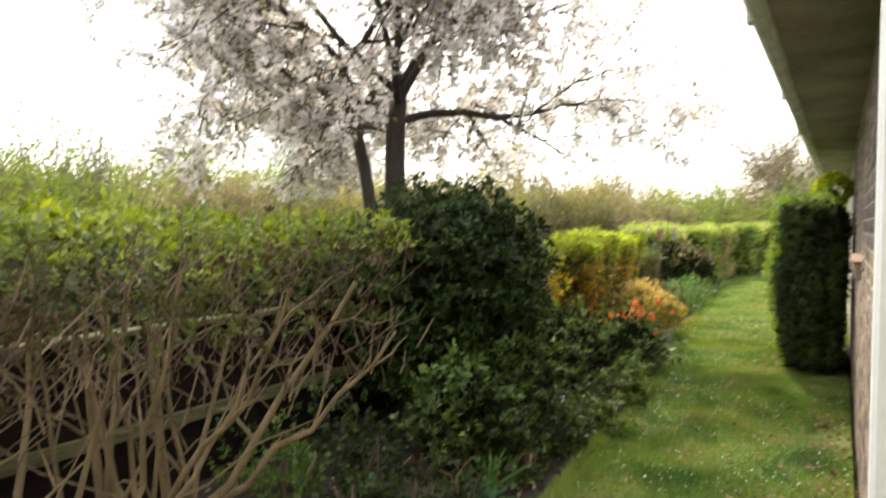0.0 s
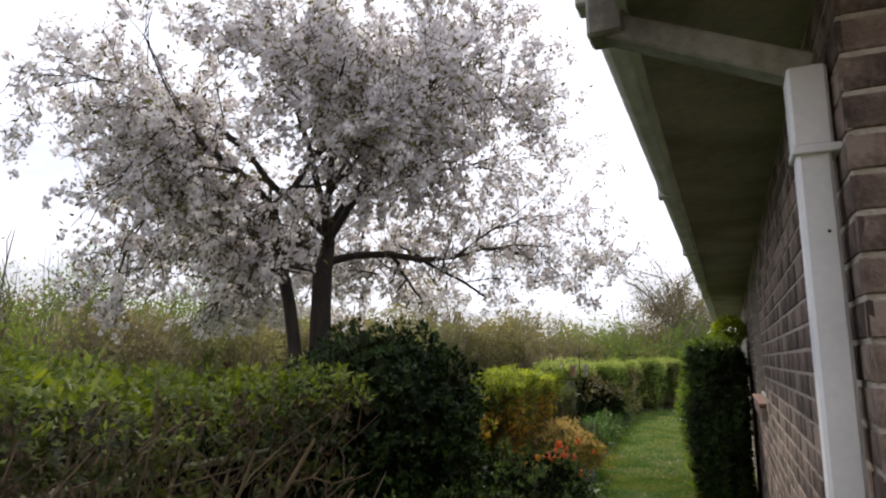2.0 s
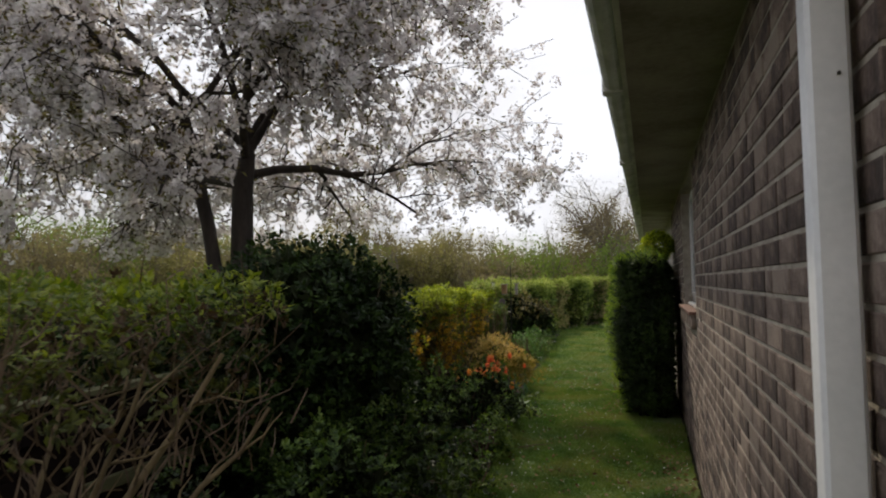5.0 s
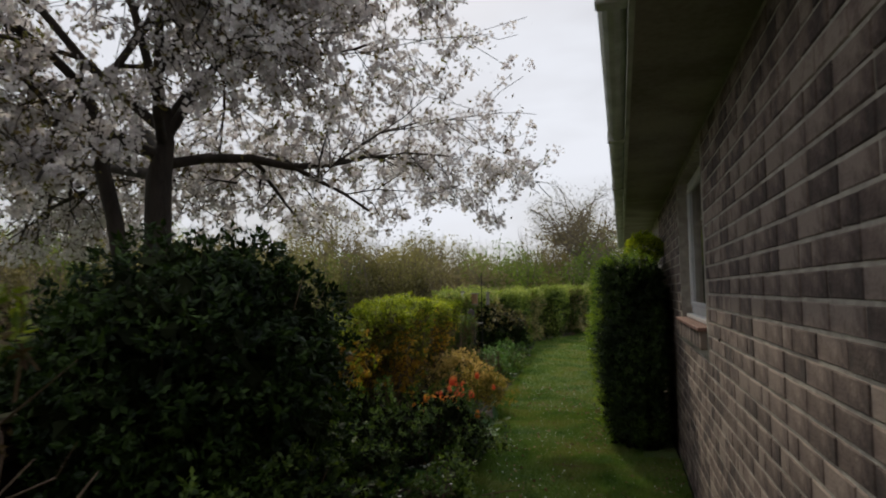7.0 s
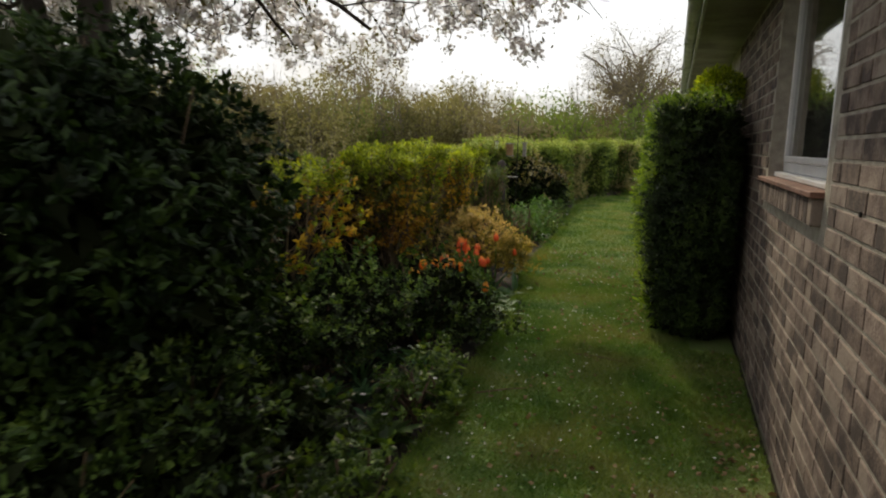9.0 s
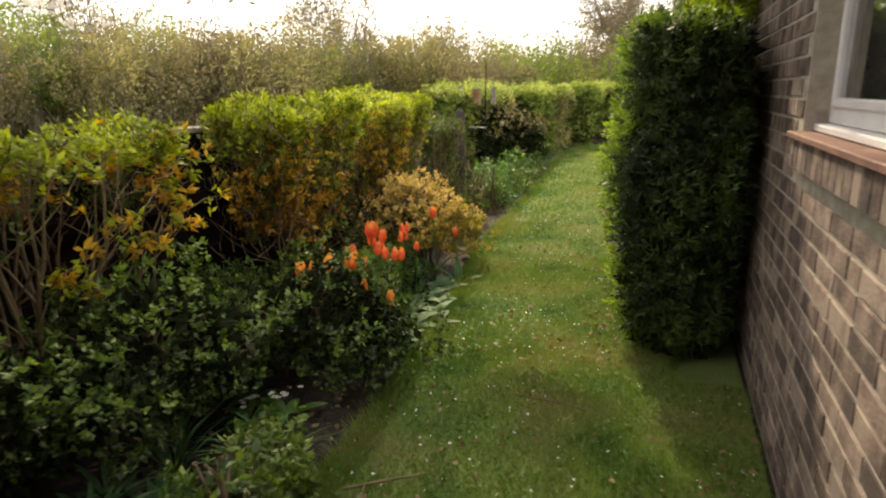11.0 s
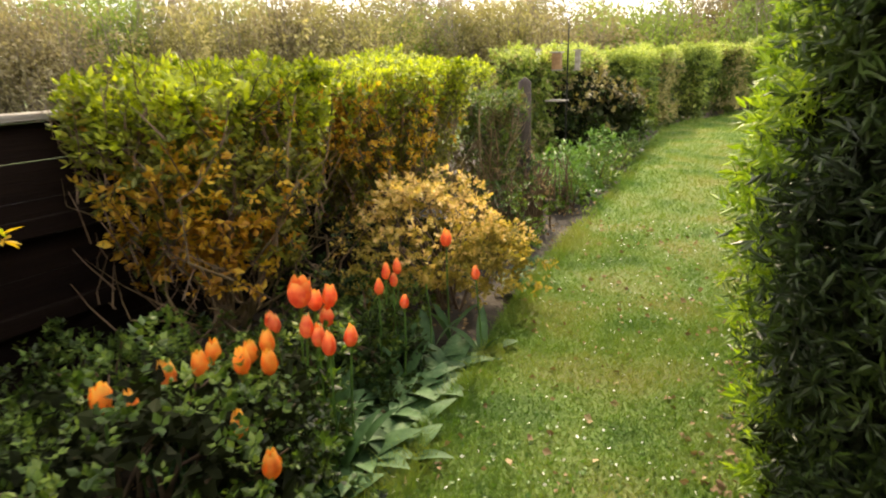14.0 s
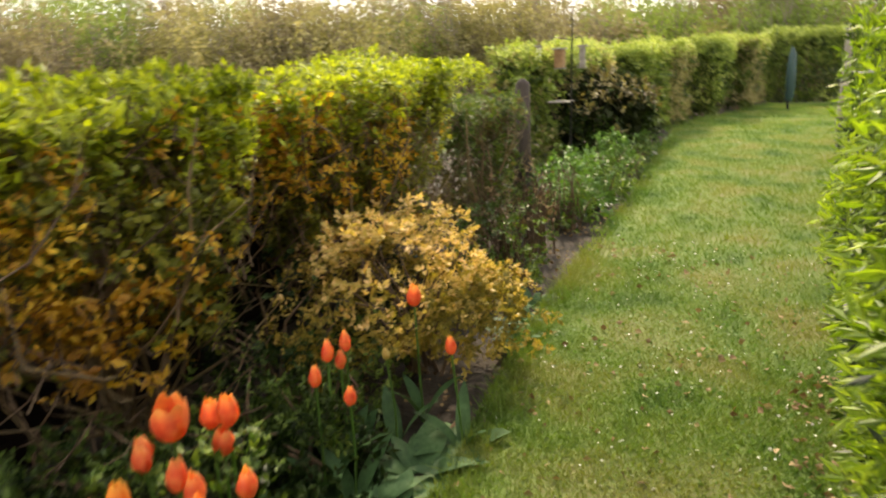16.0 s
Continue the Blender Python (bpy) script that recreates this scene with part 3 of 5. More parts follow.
# ---- fence and boundary ----
def build_fence():
    f = empty("fence", -3.15, 4.0, 0, "dark brown stained panel fence with a weathered capping rail", "fence")
    rng = random.Random(5)
    for y in np.arange(-6.45, 9.5, 1.83):
        top = 1.19 if y > 3.0 else 0.93
        a, e = y - 3.95, y - 2.22
        boxes("post", [(-0.05, 0.05, y - 4.05, y - 3.95, -0.1, top + 0.03)], M_FENCE, f, bevel=0.005)
        z = -0.03
        while z < top - 0.06:
            boxes("board", [(-0.012, 0.012 + rng.uniform(0, 0.002), a, e, z + 0.001, min(top - 0.03, z + 0.145))], M_FENCE, f)
            z += 0.148
        for z in (0.38, 0.74):
            boxes("rail", [(0.018, 0.055, a, e, z - 0.02, z + 0.05)], M_FENCE if y > 3.0 or z > 0.5 else M_MOSSWOOD, f, "" if y > 3.0 or z > 0.5 else "mossy olive rail", bevel=0.003)
        boxes("capping", [(-0.045, 0.06, a, e, top - 0.03, top)], M_CAP if y > 3.0 else M_MOSSWOOD, f, "grey weathered capping" if y > 3.0 else "mossy capping", bevel=0.004)


build_fence()


# ---- planting ----
def stem_parts(name, lines, material, parent, sides=5):
    for ln in lines:
        tubes(name, [ln], material, parent, sides)


def bounded(lines, x0, x1, y0, y1, z1):
    """Bends limbs that would leave the clipped block back inside it."""
    out = []
    for ln in lines:
        out.append([(min(max(a, x0), x1), min(max(b, y0), y1), min(c, z1), r) for a, b, c, r in ln])
    return out


def hedge(name, x0, x1, y0, y1, z0, z1, label, n_top, n_side, side_mat, top_mat=M_LIME, size=0.035, seed=1, stem_n=14, foot=0.4, stools=(), top_depth=0.3, second=None, bottom=0.3, twig_n=None, stem_r=0.014, tilt=0.0, taper=0.0, forks=3, lump=0.08, wood=None, core=False, spread=0.42):
    """A clipped hedge clump: a bright leafy top, a thinner side, woody stems below."""
    rng = np.random.default_rng(seed)
    h = empty(name, (x0 + x1) / 2, (y0 + y1) / 2, 0, label, "hedge")
    c = np.array(((x0 + x1) / 2, (y0 + y1) / 2, 0))
    p, o = block_shell(rng, n_side, x0, x1, y0, y1, z0, z1, depth=0.35, lump=lump, rnd=0.2, seed=seed, power=1.3)
    patch = lumpy(p, 4.0, seed + 40) + 0.5 * lumpy(p, 11.0, seed + 41)
    keep = (p[:, 2] < z1 - 0.06 + 0.05 * rng.normal(size=len(p))) & (rng.uniform(size=len(p)) < np.clip(0.68 + 0.85 * patch, 0.06, 1)) & (p[:, 2] > z0 + bottom * rng.uniform(size=len(p)) ** 1.5)
    p, o = p[keep], o[keep]
    p[:, 2] += tilt * (p[:, 1] - c[1])
    shrink = 1 - taper * np.clip((z1 - 0.35 - p[:, 2]) / (z1 - 0.35), 0, 1)
    p[:, :2] = c[:2] + (p[:, :2] - c[:2]) * shrink[:, None]
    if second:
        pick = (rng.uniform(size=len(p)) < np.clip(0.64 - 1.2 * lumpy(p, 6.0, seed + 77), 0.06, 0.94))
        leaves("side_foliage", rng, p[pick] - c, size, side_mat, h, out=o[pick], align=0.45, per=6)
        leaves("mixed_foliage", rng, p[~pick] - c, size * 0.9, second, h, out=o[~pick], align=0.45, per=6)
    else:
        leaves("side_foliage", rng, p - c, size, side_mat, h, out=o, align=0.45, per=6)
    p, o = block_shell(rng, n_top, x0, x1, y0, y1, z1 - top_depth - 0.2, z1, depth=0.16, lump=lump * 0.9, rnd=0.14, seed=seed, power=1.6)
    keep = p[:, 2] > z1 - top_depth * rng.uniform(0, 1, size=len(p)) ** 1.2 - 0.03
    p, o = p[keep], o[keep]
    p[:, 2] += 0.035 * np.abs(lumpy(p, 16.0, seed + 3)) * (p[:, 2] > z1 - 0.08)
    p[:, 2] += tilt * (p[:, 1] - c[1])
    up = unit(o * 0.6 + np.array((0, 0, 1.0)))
    # top_mat is mostly brighter than the sides, sunlight put into its colour.
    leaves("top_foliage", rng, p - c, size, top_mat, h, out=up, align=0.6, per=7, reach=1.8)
    w, l = (x1 - x0) / 2, (y1 - y0) / 2
    if core:
        p, o = block_shell(rng, 3000, x0 + 0.16, x1 - 0.16, y0 + 0.12, y1 - 0.12, 0.0, z1 - 0.2, depth=0.2, lump=lump, rnd=0.15, seed=seed)
        leaves("inner_foliage", rng, p - c, 0.13, M_MID, h, out=o, align=0.2)
    lines = []
    for sx, sy, n in (stools or [(0, 0, stem_n)]):
        lines += stems(rng, n, sx - w * foot * 0.35, sx + w * foot * 0.35, sy - l * foot * 0.5, sy + l * foot * 0.5, -0.05, z1 - 0.12, spread, stem_r, forks=forks, steps=6, wiggle=0.03 if spread > 0.4 else 0.02)
    lines = bounded(lines, -w + 0.03, w - 0.03, -l + 0.03, l - 0.03, z1 - 0.05)
    stem_parts("stem", lines, wood or M_STEM, h, 5)
    tw = []
    for _ in range(twig_n or int(n_side / 60)):
        q = np.array((rng.uniform(x0 + 0.03, x1 - 0.03), rng.uniform(y0 + 0.03, y1 - 0.03), rng.uniform(z0 - 0.1, z1 - 0.12))) - c
        d = unit(np.array([[rng.normal() * 0.6, rng.normal() * 0.6, 0.9]]))[0] * rng.uniform(0.1, 0.3)
        tw.append([(*q, 0.004), (*(q + d * 0.5 + rng.normal(size=3) * 0.015), 0.003), (*(q + d), 0.0015)])
    tubes("twigwork", tw, M_TWIG, h, 3, smooth=False, kind="stuff")
    return h


def first_hedge_branches(h):
    """The low pale forked boughs that reach out of the first clump."""
    c = h.matrix_world.translation
    rng = np.random.default_rng(77)
    for (x, y, z), (tx, ty, tz), r in (((-2.05, 1.45, 0.35), (-1.46, 2.02, 1.08), 0.018), ((-2.05, 1.42, 0.3), (-1.56, 1.9, 1.28), 0.02), ((-2.0, 1.4, 0.5), (-1.55, 1.55, 1.25), 0.014),
                                      ((-2.3, 1.0, 0.1), (-1.7, 0.55, 1.15), 0.018), ((-2.1, 1.2, 0.2), (-1.75, 1.25, 1.3), 0.016), ((-2.2, 0.8, 0.1), (-1.6, 0.2, 1.2), 0.018),
                                      ((-2.1, 1.35, 0.3), (-2.0, 1.95, 1.2), 0.015), ((-2.25, 1.5, 0.0), (-2.35, 2.0, 1.25), 0.018)):
        a, b = np.array((x, y, z)), np.array((tx, ty, tz))
        line, q = [], a
        for k in range(8):
            s = k / 7
            q = a + (b - a) * s + np.array((0, 0, -0.06 * math.sin(3.14 * s))) + rng.normal(size=3) * 0.014
            line.append((*(q - np.array(c)), r * (1 - 0.62 * s)))
        tubes("bough", [line], M_STEM, h, 6)
        for k in (3, 4, 5, 6, 6):
            s0 = np.array(line[k][:3])
            d = unit((b - a)[None])[0] + rng.normal(size=3) * 0.55
            d[2] = abs(d[2]) * 0.7
            ln = [(*s0, line[k][3] * 0.6)]
            for j in range(3):
                s0 = s0 + d * 0.07 + rng.normal(size=3) * 0.018
                ln.append((*s0, line[k][3] * 0.6 * (0.75 - 0.2 * j)))
            tubes("side_twig", [ln], M_STEM, h, 4)


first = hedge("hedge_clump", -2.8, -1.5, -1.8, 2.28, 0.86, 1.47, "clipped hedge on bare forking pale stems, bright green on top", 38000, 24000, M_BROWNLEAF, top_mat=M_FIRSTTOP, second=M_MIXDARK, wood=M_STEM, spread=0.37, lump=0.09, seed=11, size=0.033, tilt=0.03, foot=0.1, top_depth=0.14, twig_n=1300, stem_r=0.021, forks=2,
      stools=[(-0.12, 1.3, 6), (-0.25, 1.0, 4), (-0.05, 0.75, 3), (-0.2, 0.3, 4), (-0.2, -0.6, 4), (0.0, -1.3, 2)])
first_hedge_branches(first)
thin = hedge("hedge_clump", -3.08, -2.5, 4.9, 6.5, 0.72, 1.28, "thin forsythia clump with yellow-green star leaves by the fence", 9000, 8500, M_GOLD, second=M_MID, seed=12, stem_n=14, top_depth=0.22, size=0.045)


def forsythia_sprays(h):
    """Thin arching shoots with separate star-shaped leaf tufts."""
    c = np.array(h.matrix_world.translation)
    rng = np.random.default_rng(505)
    tufts = []
    for sx, sy, ex, ey, ez in ((-2.75, 6.2, -2.6, 6.62, 1.12), (-2.7, 6.1, -2.5, 6.56, 0.88), (-2.7, 6.0, -2.5, 6.42, 0.78), (-2.7, 5.9, -2.45, 6.12, 0.72), (-2.8, 6.2, -2.75, 6.6, 1.22), (-2.7, 5.7, -2.42, 5.9, 0.86), (-2.75, 6.3, -2.58, 6.45, 0.98), (-2.7, 5.6, -2.45, 5.75, 0.62)):
        a, b = np.array((sx, sy, 0.45)), np.array((ex, ey, ez))
        line = []
        for k in range(7):
            t = k / 6
            q = a + (b - a) * t + np.array((0, 0, 0.12 * math.sin(3.14 * t))) + rng.normal(size=3) * 0.008
            line.append((*(q - c), 0.006 * (1 - 0.7 * t)))
            if k > 2:
                tufts += [q - c + rng.normal(size=3) * 0.02 for _ in range(2)]
        tubes("spray", [line], M_STEM, h, 4)
    pts = np.repeat(np.array(tufts), 6, axis=0)
    leaves("spray_foliage", rng, pts, 0.05, M_GOLD, h, slim=0.42, per=6, reach=0.5)
    leaves("spray_foliage", rng, pts + 0.03 * rng.normal(size=pts.shape), 0.045, M_LIME, h, slim=0.42, per=6, reach=0.5)


forsythia_sprays(thin)
hedge("hedge_clump", -3.08, -2.36, 7.10, 8.06, 0.35, 1.34, "golden forsythia hedge clump clipped flat with bright lime top", 17000, 30000, M_GOLD, second=M_OLIVE, seed=13, stem_n=16, size=0.043, bottom=0.55, taper=0.5)
hedge("hedge_clump", -3.08, -2.45, 8.30, 9.78, 0.35, 1.33, "green and gold clipped hedge clump with bright lime top", 17000, 30000, M_OLIVE, second=M_GOLD, seed=14, top_depth=0.36, stem_n=14, size=0.041, bottom=0.6, taper=0.45)
hedge("hedge_clump", -3.05, -2.52, 9.95, 11.1, 0.15, 1.12, "duller brown-green clipped hedge clump", 8000, 17000, M_DULL, top_mat=M_MID, second=M_MID, seed=15, stem_n=10, size=0.04)
hedge("hedge_clump", -4.1, -3.4, 9.9, 12.4, 0.3, 1.38, "yellow-topped hedge clump behind the duller one", 12000, 6000, M_MID, top_mat=M_LIME, seed=16, stem_n=8, size=0.045)


def shrub(name, cx, cy, cz, rx, ry, rz, n, size, material, label, seed=1, low=-0.6, lump=0.08, depth=0.3, slim=0.5, wood=M_TWIG, stem_n=14, align=0.4, second=None):
    rng = np.random.default_rng(seed)
    s = empty(name, cx, cy, 0, label, "shrub")
    p, o = ball_shell(rng, n, 0, 0, cz, rx, ry, rz, depth=depth, lump=lump, seed=seed, low=low)
    tuft = lumpy(p, 9.0, seed + 9)
    keep = (p[:, 2] > 0.02) & (rng.uniform(size=len(p)) < np.clip(0.7 + 0.55 * tuft, 0.1, 1))
    p, o = p[keep], o[keep]
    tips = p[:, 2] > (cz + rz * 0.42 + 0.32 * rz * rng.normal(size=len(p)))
    if second is None:
        tips[:] = False
    keep_dense = lumpy(p, 22.0, seed + 13) > -0.45
    p, o, tips = p[keep_dense], o[keep_dense], tips[keep_dense]
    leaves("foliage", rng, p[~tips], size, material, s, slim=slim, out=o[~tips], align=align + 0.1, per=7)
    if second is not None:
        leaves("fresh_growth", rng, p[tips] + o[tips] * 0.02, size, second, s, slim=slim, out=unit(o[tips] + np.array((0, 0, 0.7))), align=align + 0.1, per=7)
    # Inner leaves: close gaps, their colour painted as dark as the shade within.
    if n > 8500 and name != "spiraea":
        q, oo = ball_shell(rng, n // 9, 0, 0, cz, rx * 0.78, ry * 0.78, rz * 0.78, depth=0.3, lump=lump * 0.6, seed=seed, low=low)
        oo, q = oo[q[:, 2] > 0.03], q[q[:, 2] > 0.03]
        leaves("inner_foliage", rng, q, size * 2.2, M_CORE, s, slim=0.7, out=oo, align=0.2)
    lines = []
    for _ in range(stem_n):
        a, b = rng.uniform(0, 6.28), rng.uniform(0.3, 0.95)
        e = np.array((math.cos(a) * rx * b, math.sin(a) * ry * b, cz + rz * math.sqrt(max(0, 1 - b * b)) * 0.95))
        st = np.array((rng.normal() * 0.05, rng.normal() * 0.05, -0.03))
        m = st + (e - st) * 0.5 + rng.normal(size=3) * 0.04 + np.array((0, 0, 0.08))
        lines.append([(*st, 0.011), (*m, 0.007), (*e, 0.003)])
    stem_parts("stem", lines, wood, s, 4)
    return s


shrub("dark_bush", -2.55, 4.15, 0.95, 0.80, 1.0, 0.93, 44000, 0.05, M_DARK, "large rounded dark evergreen bush with glossy leaves", seed=21, low=-0.92, depth=0.3, lump=0.1, stem_n=10)
# Added bushes that keep the bright field from showing through the first hedge.
for k, (x, y, hh) in enumerate(((-4.2, 1.4, 1.3), (-4.1, 2.7, 1.4), (-4.3, 0.0, 1.25), (-3.95, 3.7, 1.35), (-4.2, 4.8, 1.4), (-4.0, 2.0, 1.2))):
    shrub("dark_bush", x, y, hh * 0.5, 0.75, 0.95, hh * 0.5, 9000, 0.055, M_DARK, "added dark evergreen bush behind the fence, hiding the bright field", seed=230 + k, low=-0.9, lump=0.12, stem_n=6)
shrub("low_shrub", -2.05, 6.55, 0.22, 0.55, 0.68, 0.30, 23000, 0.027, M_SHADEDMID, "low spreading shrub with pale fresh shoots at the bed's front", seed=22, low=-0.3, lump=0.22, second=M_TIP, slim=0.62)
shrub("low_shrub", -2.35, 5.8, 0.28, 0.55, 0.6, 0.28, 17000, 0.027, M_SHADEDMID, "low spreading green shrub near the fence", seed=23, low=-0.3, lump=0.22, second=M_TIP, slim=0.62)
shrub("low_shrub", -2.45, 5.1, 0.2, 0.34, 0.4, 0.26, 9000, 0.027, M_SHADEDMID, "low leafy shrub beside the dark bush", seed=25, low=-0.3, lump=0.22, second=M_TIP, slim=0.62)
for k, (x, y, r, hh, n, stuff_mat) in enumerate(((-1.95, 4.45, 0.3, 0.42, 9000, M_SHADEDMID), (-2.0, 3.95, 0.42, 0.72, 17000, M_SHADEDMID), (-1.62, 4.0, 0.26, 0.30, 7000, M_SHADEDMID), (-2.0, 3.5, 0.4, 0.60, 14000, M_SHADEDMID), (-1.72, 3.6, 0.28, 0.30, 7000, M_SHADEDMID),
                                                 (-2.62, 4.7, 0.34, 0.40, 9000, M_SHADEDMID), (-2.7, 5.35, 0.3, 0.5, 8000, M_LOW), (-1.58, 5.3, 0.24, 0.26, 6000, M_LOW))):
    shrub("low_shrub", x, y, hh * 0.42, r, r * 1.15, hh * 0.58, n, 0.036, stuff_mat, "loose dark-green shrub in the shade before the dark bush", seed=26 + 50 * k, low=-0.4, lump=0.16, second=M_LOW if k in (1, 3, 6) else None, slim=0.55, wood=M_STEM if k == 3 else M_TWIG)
shrub("spiraea", -2.17, 8.66, 0.34, 0.5, 0.5, 0.32, 26000, 0.028, M_SPIRAEA, "rounded golden-orange spiraea shrub at the bed's edge", seed=24, low=-0.75, lump=0.16, second=M_PEACH)
for k, (x, y, r, hh) in enumerate(((-2.25, 7.6, 0.24, 0.2), (-2.2, 8.0, 0.24, 0.22), (-2.3, 7.2, 0.24, 0.24), (-2.35, 8.35, 0.2, 0.22), (-2.05, 7.75, 0.16, 0.14), (-2.45, 7.35, 0.3, 0.26), (-2.55, 8.15, 0.35, 0.42), (-2.4, 7.75, 0.25, 0.24), (-2.5, 9.1, 0.3, 0.3), (-2.75, 6.9, 0.3, 0.3), (-2.6, 5.2, 0.4, 0.35), (-2.3, 9.9, 0.3, 0.3))):
    shrub("low_shrub", x, y, hh * 0.45, r, r * 1.15, hh, 3500, 0.032, M_LOW if k % 2 else M_DARK, "small dark leafy plant in the shade under the hedge", seed=190 + k, low=-0.3, lump=0.14, stem_n=6)
shrub("rhododendron", -3.1, 15.1, 0.55, 0.8, 1.2, 0.68, 9000, 0.07, M_DARK, "dark green rounded rhododendron beside the border", seed=28, second=M_DULL)


for k, (x, y, r, hh) in enumerate(((-2.75, 2.6, 0.25, 0.25), (-2.35, 2.95, 0.2, 0.16), (-2.7, 3.05, 0.22, 0.3), (-2.45, 2.45, 0.14, 0.22), (-2.0, 2.95, 0.2, 0.14), (-1.75, 2.6, 0.18, 0.12), (-1.55, 3.3, 0.16, 0.14), (-2.1, 2.45, 0.2, 0.1), (-1.5, 2.2, 0.2, 0.12), (-1.45, 4.5, 0.16, 0.14), (-1.6, 2.8, 0.2, 0.2), (-2.45, 4.65, 0.25, 0.3), (-2.75, 4.3, 0.25, 0.3))):
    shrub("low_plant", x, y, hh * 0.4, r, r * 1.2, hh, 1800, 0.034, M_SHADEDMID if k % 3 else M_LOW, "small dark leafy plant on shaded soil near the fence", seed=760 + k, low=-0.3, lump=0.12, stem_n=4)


def yew_block():
    rng = np.random.default_rng(31)
    x0, x1, y0, y1, z0, z1 = -0.58, 0.08, 7.02, 9.2, 0.0, 1.84
    h = empty("yew_block", (x0 + x1) / 2, (y0 + y1) / 2, 0, "tall clipped evergreen block hedge with narrow leaves against the house wall", "hedge")
    c = np.array(((x0 + x1) / 2, (y0 + y1) / 2, 0))
    p, o = block_shell(rng, 150000, x0, x1, y0, y1, z0, z1, depth=0.22, lump=0.055, rnd=0.3, seed=4, power=1.2)
    p[:, 0] += 0.09 * np.clip(1 - p[:, 2] / 0.8, 0, 1) * (p[:, 0] < -0.2)
    p[:, 0] -= 0.04 * np.clip((p[:, 1] + c[1] - 7.25) / 1.0, 0, 1) * (p[:, 0] < -0.1)
    gap = lumpy(p, 7.0, 91)
    keep = rng.uniform(size=len(p)) < np.clip(0.95 + 0.5 * gap, 0.4, 1)
    p, o = p[keep], o[keep]
    # Sunward side and top: new shoots in a colour that also carries sunlight.
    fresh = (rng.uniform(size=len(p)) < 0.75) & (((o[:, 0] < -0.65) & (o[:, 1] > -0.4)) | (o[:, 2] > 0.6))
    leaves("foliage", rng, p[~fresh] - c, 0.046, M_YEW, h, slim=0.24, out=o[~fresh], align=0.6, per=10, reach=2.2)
    leaves("fresh_growth", rng, p[fresh] + o[fresh] * 0.01 - c, 0.042, M_SUNFRESH, h, slim=0.26, out=o[fresh], align=0.65, per=9, reach=2.0)
    # Inner fill behind the outer leaves, interior shade put into its colour.
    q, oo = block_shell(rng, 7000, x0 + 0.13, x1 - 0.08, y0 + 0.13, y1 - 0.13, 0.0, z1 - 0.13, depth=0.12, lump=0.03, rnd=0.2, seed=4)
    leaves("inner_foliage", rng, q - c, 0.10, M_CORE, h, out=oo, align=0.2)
    q, oo = ball_shell(rng, 3000, 0.15, 0.3, 1.85, 0.16, 0.3, 0.16, seed=6)
    leaves("top_growth", rng, q, 0.045, M_LIME, h, slim=0.35, out=oo)
    stem_parts("stem", bounded(stems(rng, 9, -0.15, 0.15, -0.7, 0.7, -0.03, 1.5, 0.2, 0.022), -0.28, 0.28, -1.0, 1.0, 1.7), M_BARK, h, 6)


yew_block()


# ---- tulips and small plants ----
def strap(bm, base, heading, length, width, rise, droop, steps=5, cup=0.25):
    """One broad leaf that rises and arches over."""
    rows = []
    dx, dy = math.cos(heading), math.sin(heading)
    for k in range(steps + 1):
        s = k / steps
        r = length * (s * math.cos(rise) + 0.25 * s * s)
        z = length * (s * math.sin(rise) - droop * s * s)
        w = width * (math.sin(math.pi * min(1, s * 0.92 + 0.1)) ** 0.7) * 0.5
        cx, cy, cz = base[0] + dx * r, base[1] + dy * r, base[2] + z
        rows.append([bm.verts.new((cx - dy * w, cy + dx * w, cz + w * cup)), bm.verts.new((cx, cy, cz)), bm.verts.new((cx + dy * w, cy - dx * w, cz + w * cup))])
    for a, b in zip(rows, rows[1:]):
        bm.faces.new((a[0], a[1], b[1], b[0]))
        bm.faces.new((a[1], a[2], b[2], b[1]))


def petal(angle, inner, z0, long, wide, mouth, rng):
    """One cupped petal: full at the belly, drawn in or spread at the mouth, with a slightly ragged rim."""
    bm = bmesh.new()
    rows = []
    for j in range(7):
        t = j / 6
        belly = math.sin(math.pi * min(1.0, 0.08 + 0.62 * t)) ** 0.6
        rad = wide * (belly * (1 - 0.16 * t) * (1 - t * t) + mouth * t * t) * (0.9 if inner else 1.0)
        w = (0.2 + 0.62 * math.sin(math.pi * min(1.0, 0.1 + 0.66 * t)) ** 0.8) * (1.0 if j < 6 else 0.72)
        z = z0 + long * t
        row = []
        for u in (-1, -0.5, 0, 0.5, 1):
            rag = 0.0025 * rng.uniform(-1, 1) if j == 6 else 0.0
            row.append(bm.verts.new((rad * (1.0 + 0.10 * abs(u)) * math.cos(angle + u * w), rad * (1.0 + 0.10 * abs(u)) * math.sin(angle + u * w), z - 0.13 * long * u * u * t * t + rag)))
        rows.append(row)
    for p0, p1 in zip(rows, rows[1:]):
        for k in range(4):
            bm.faces.new((p0[k], p0[k + 1], p1[k + 1], p1[k]))
    for f in bm.faces:
        f.smooth = True
    return bm


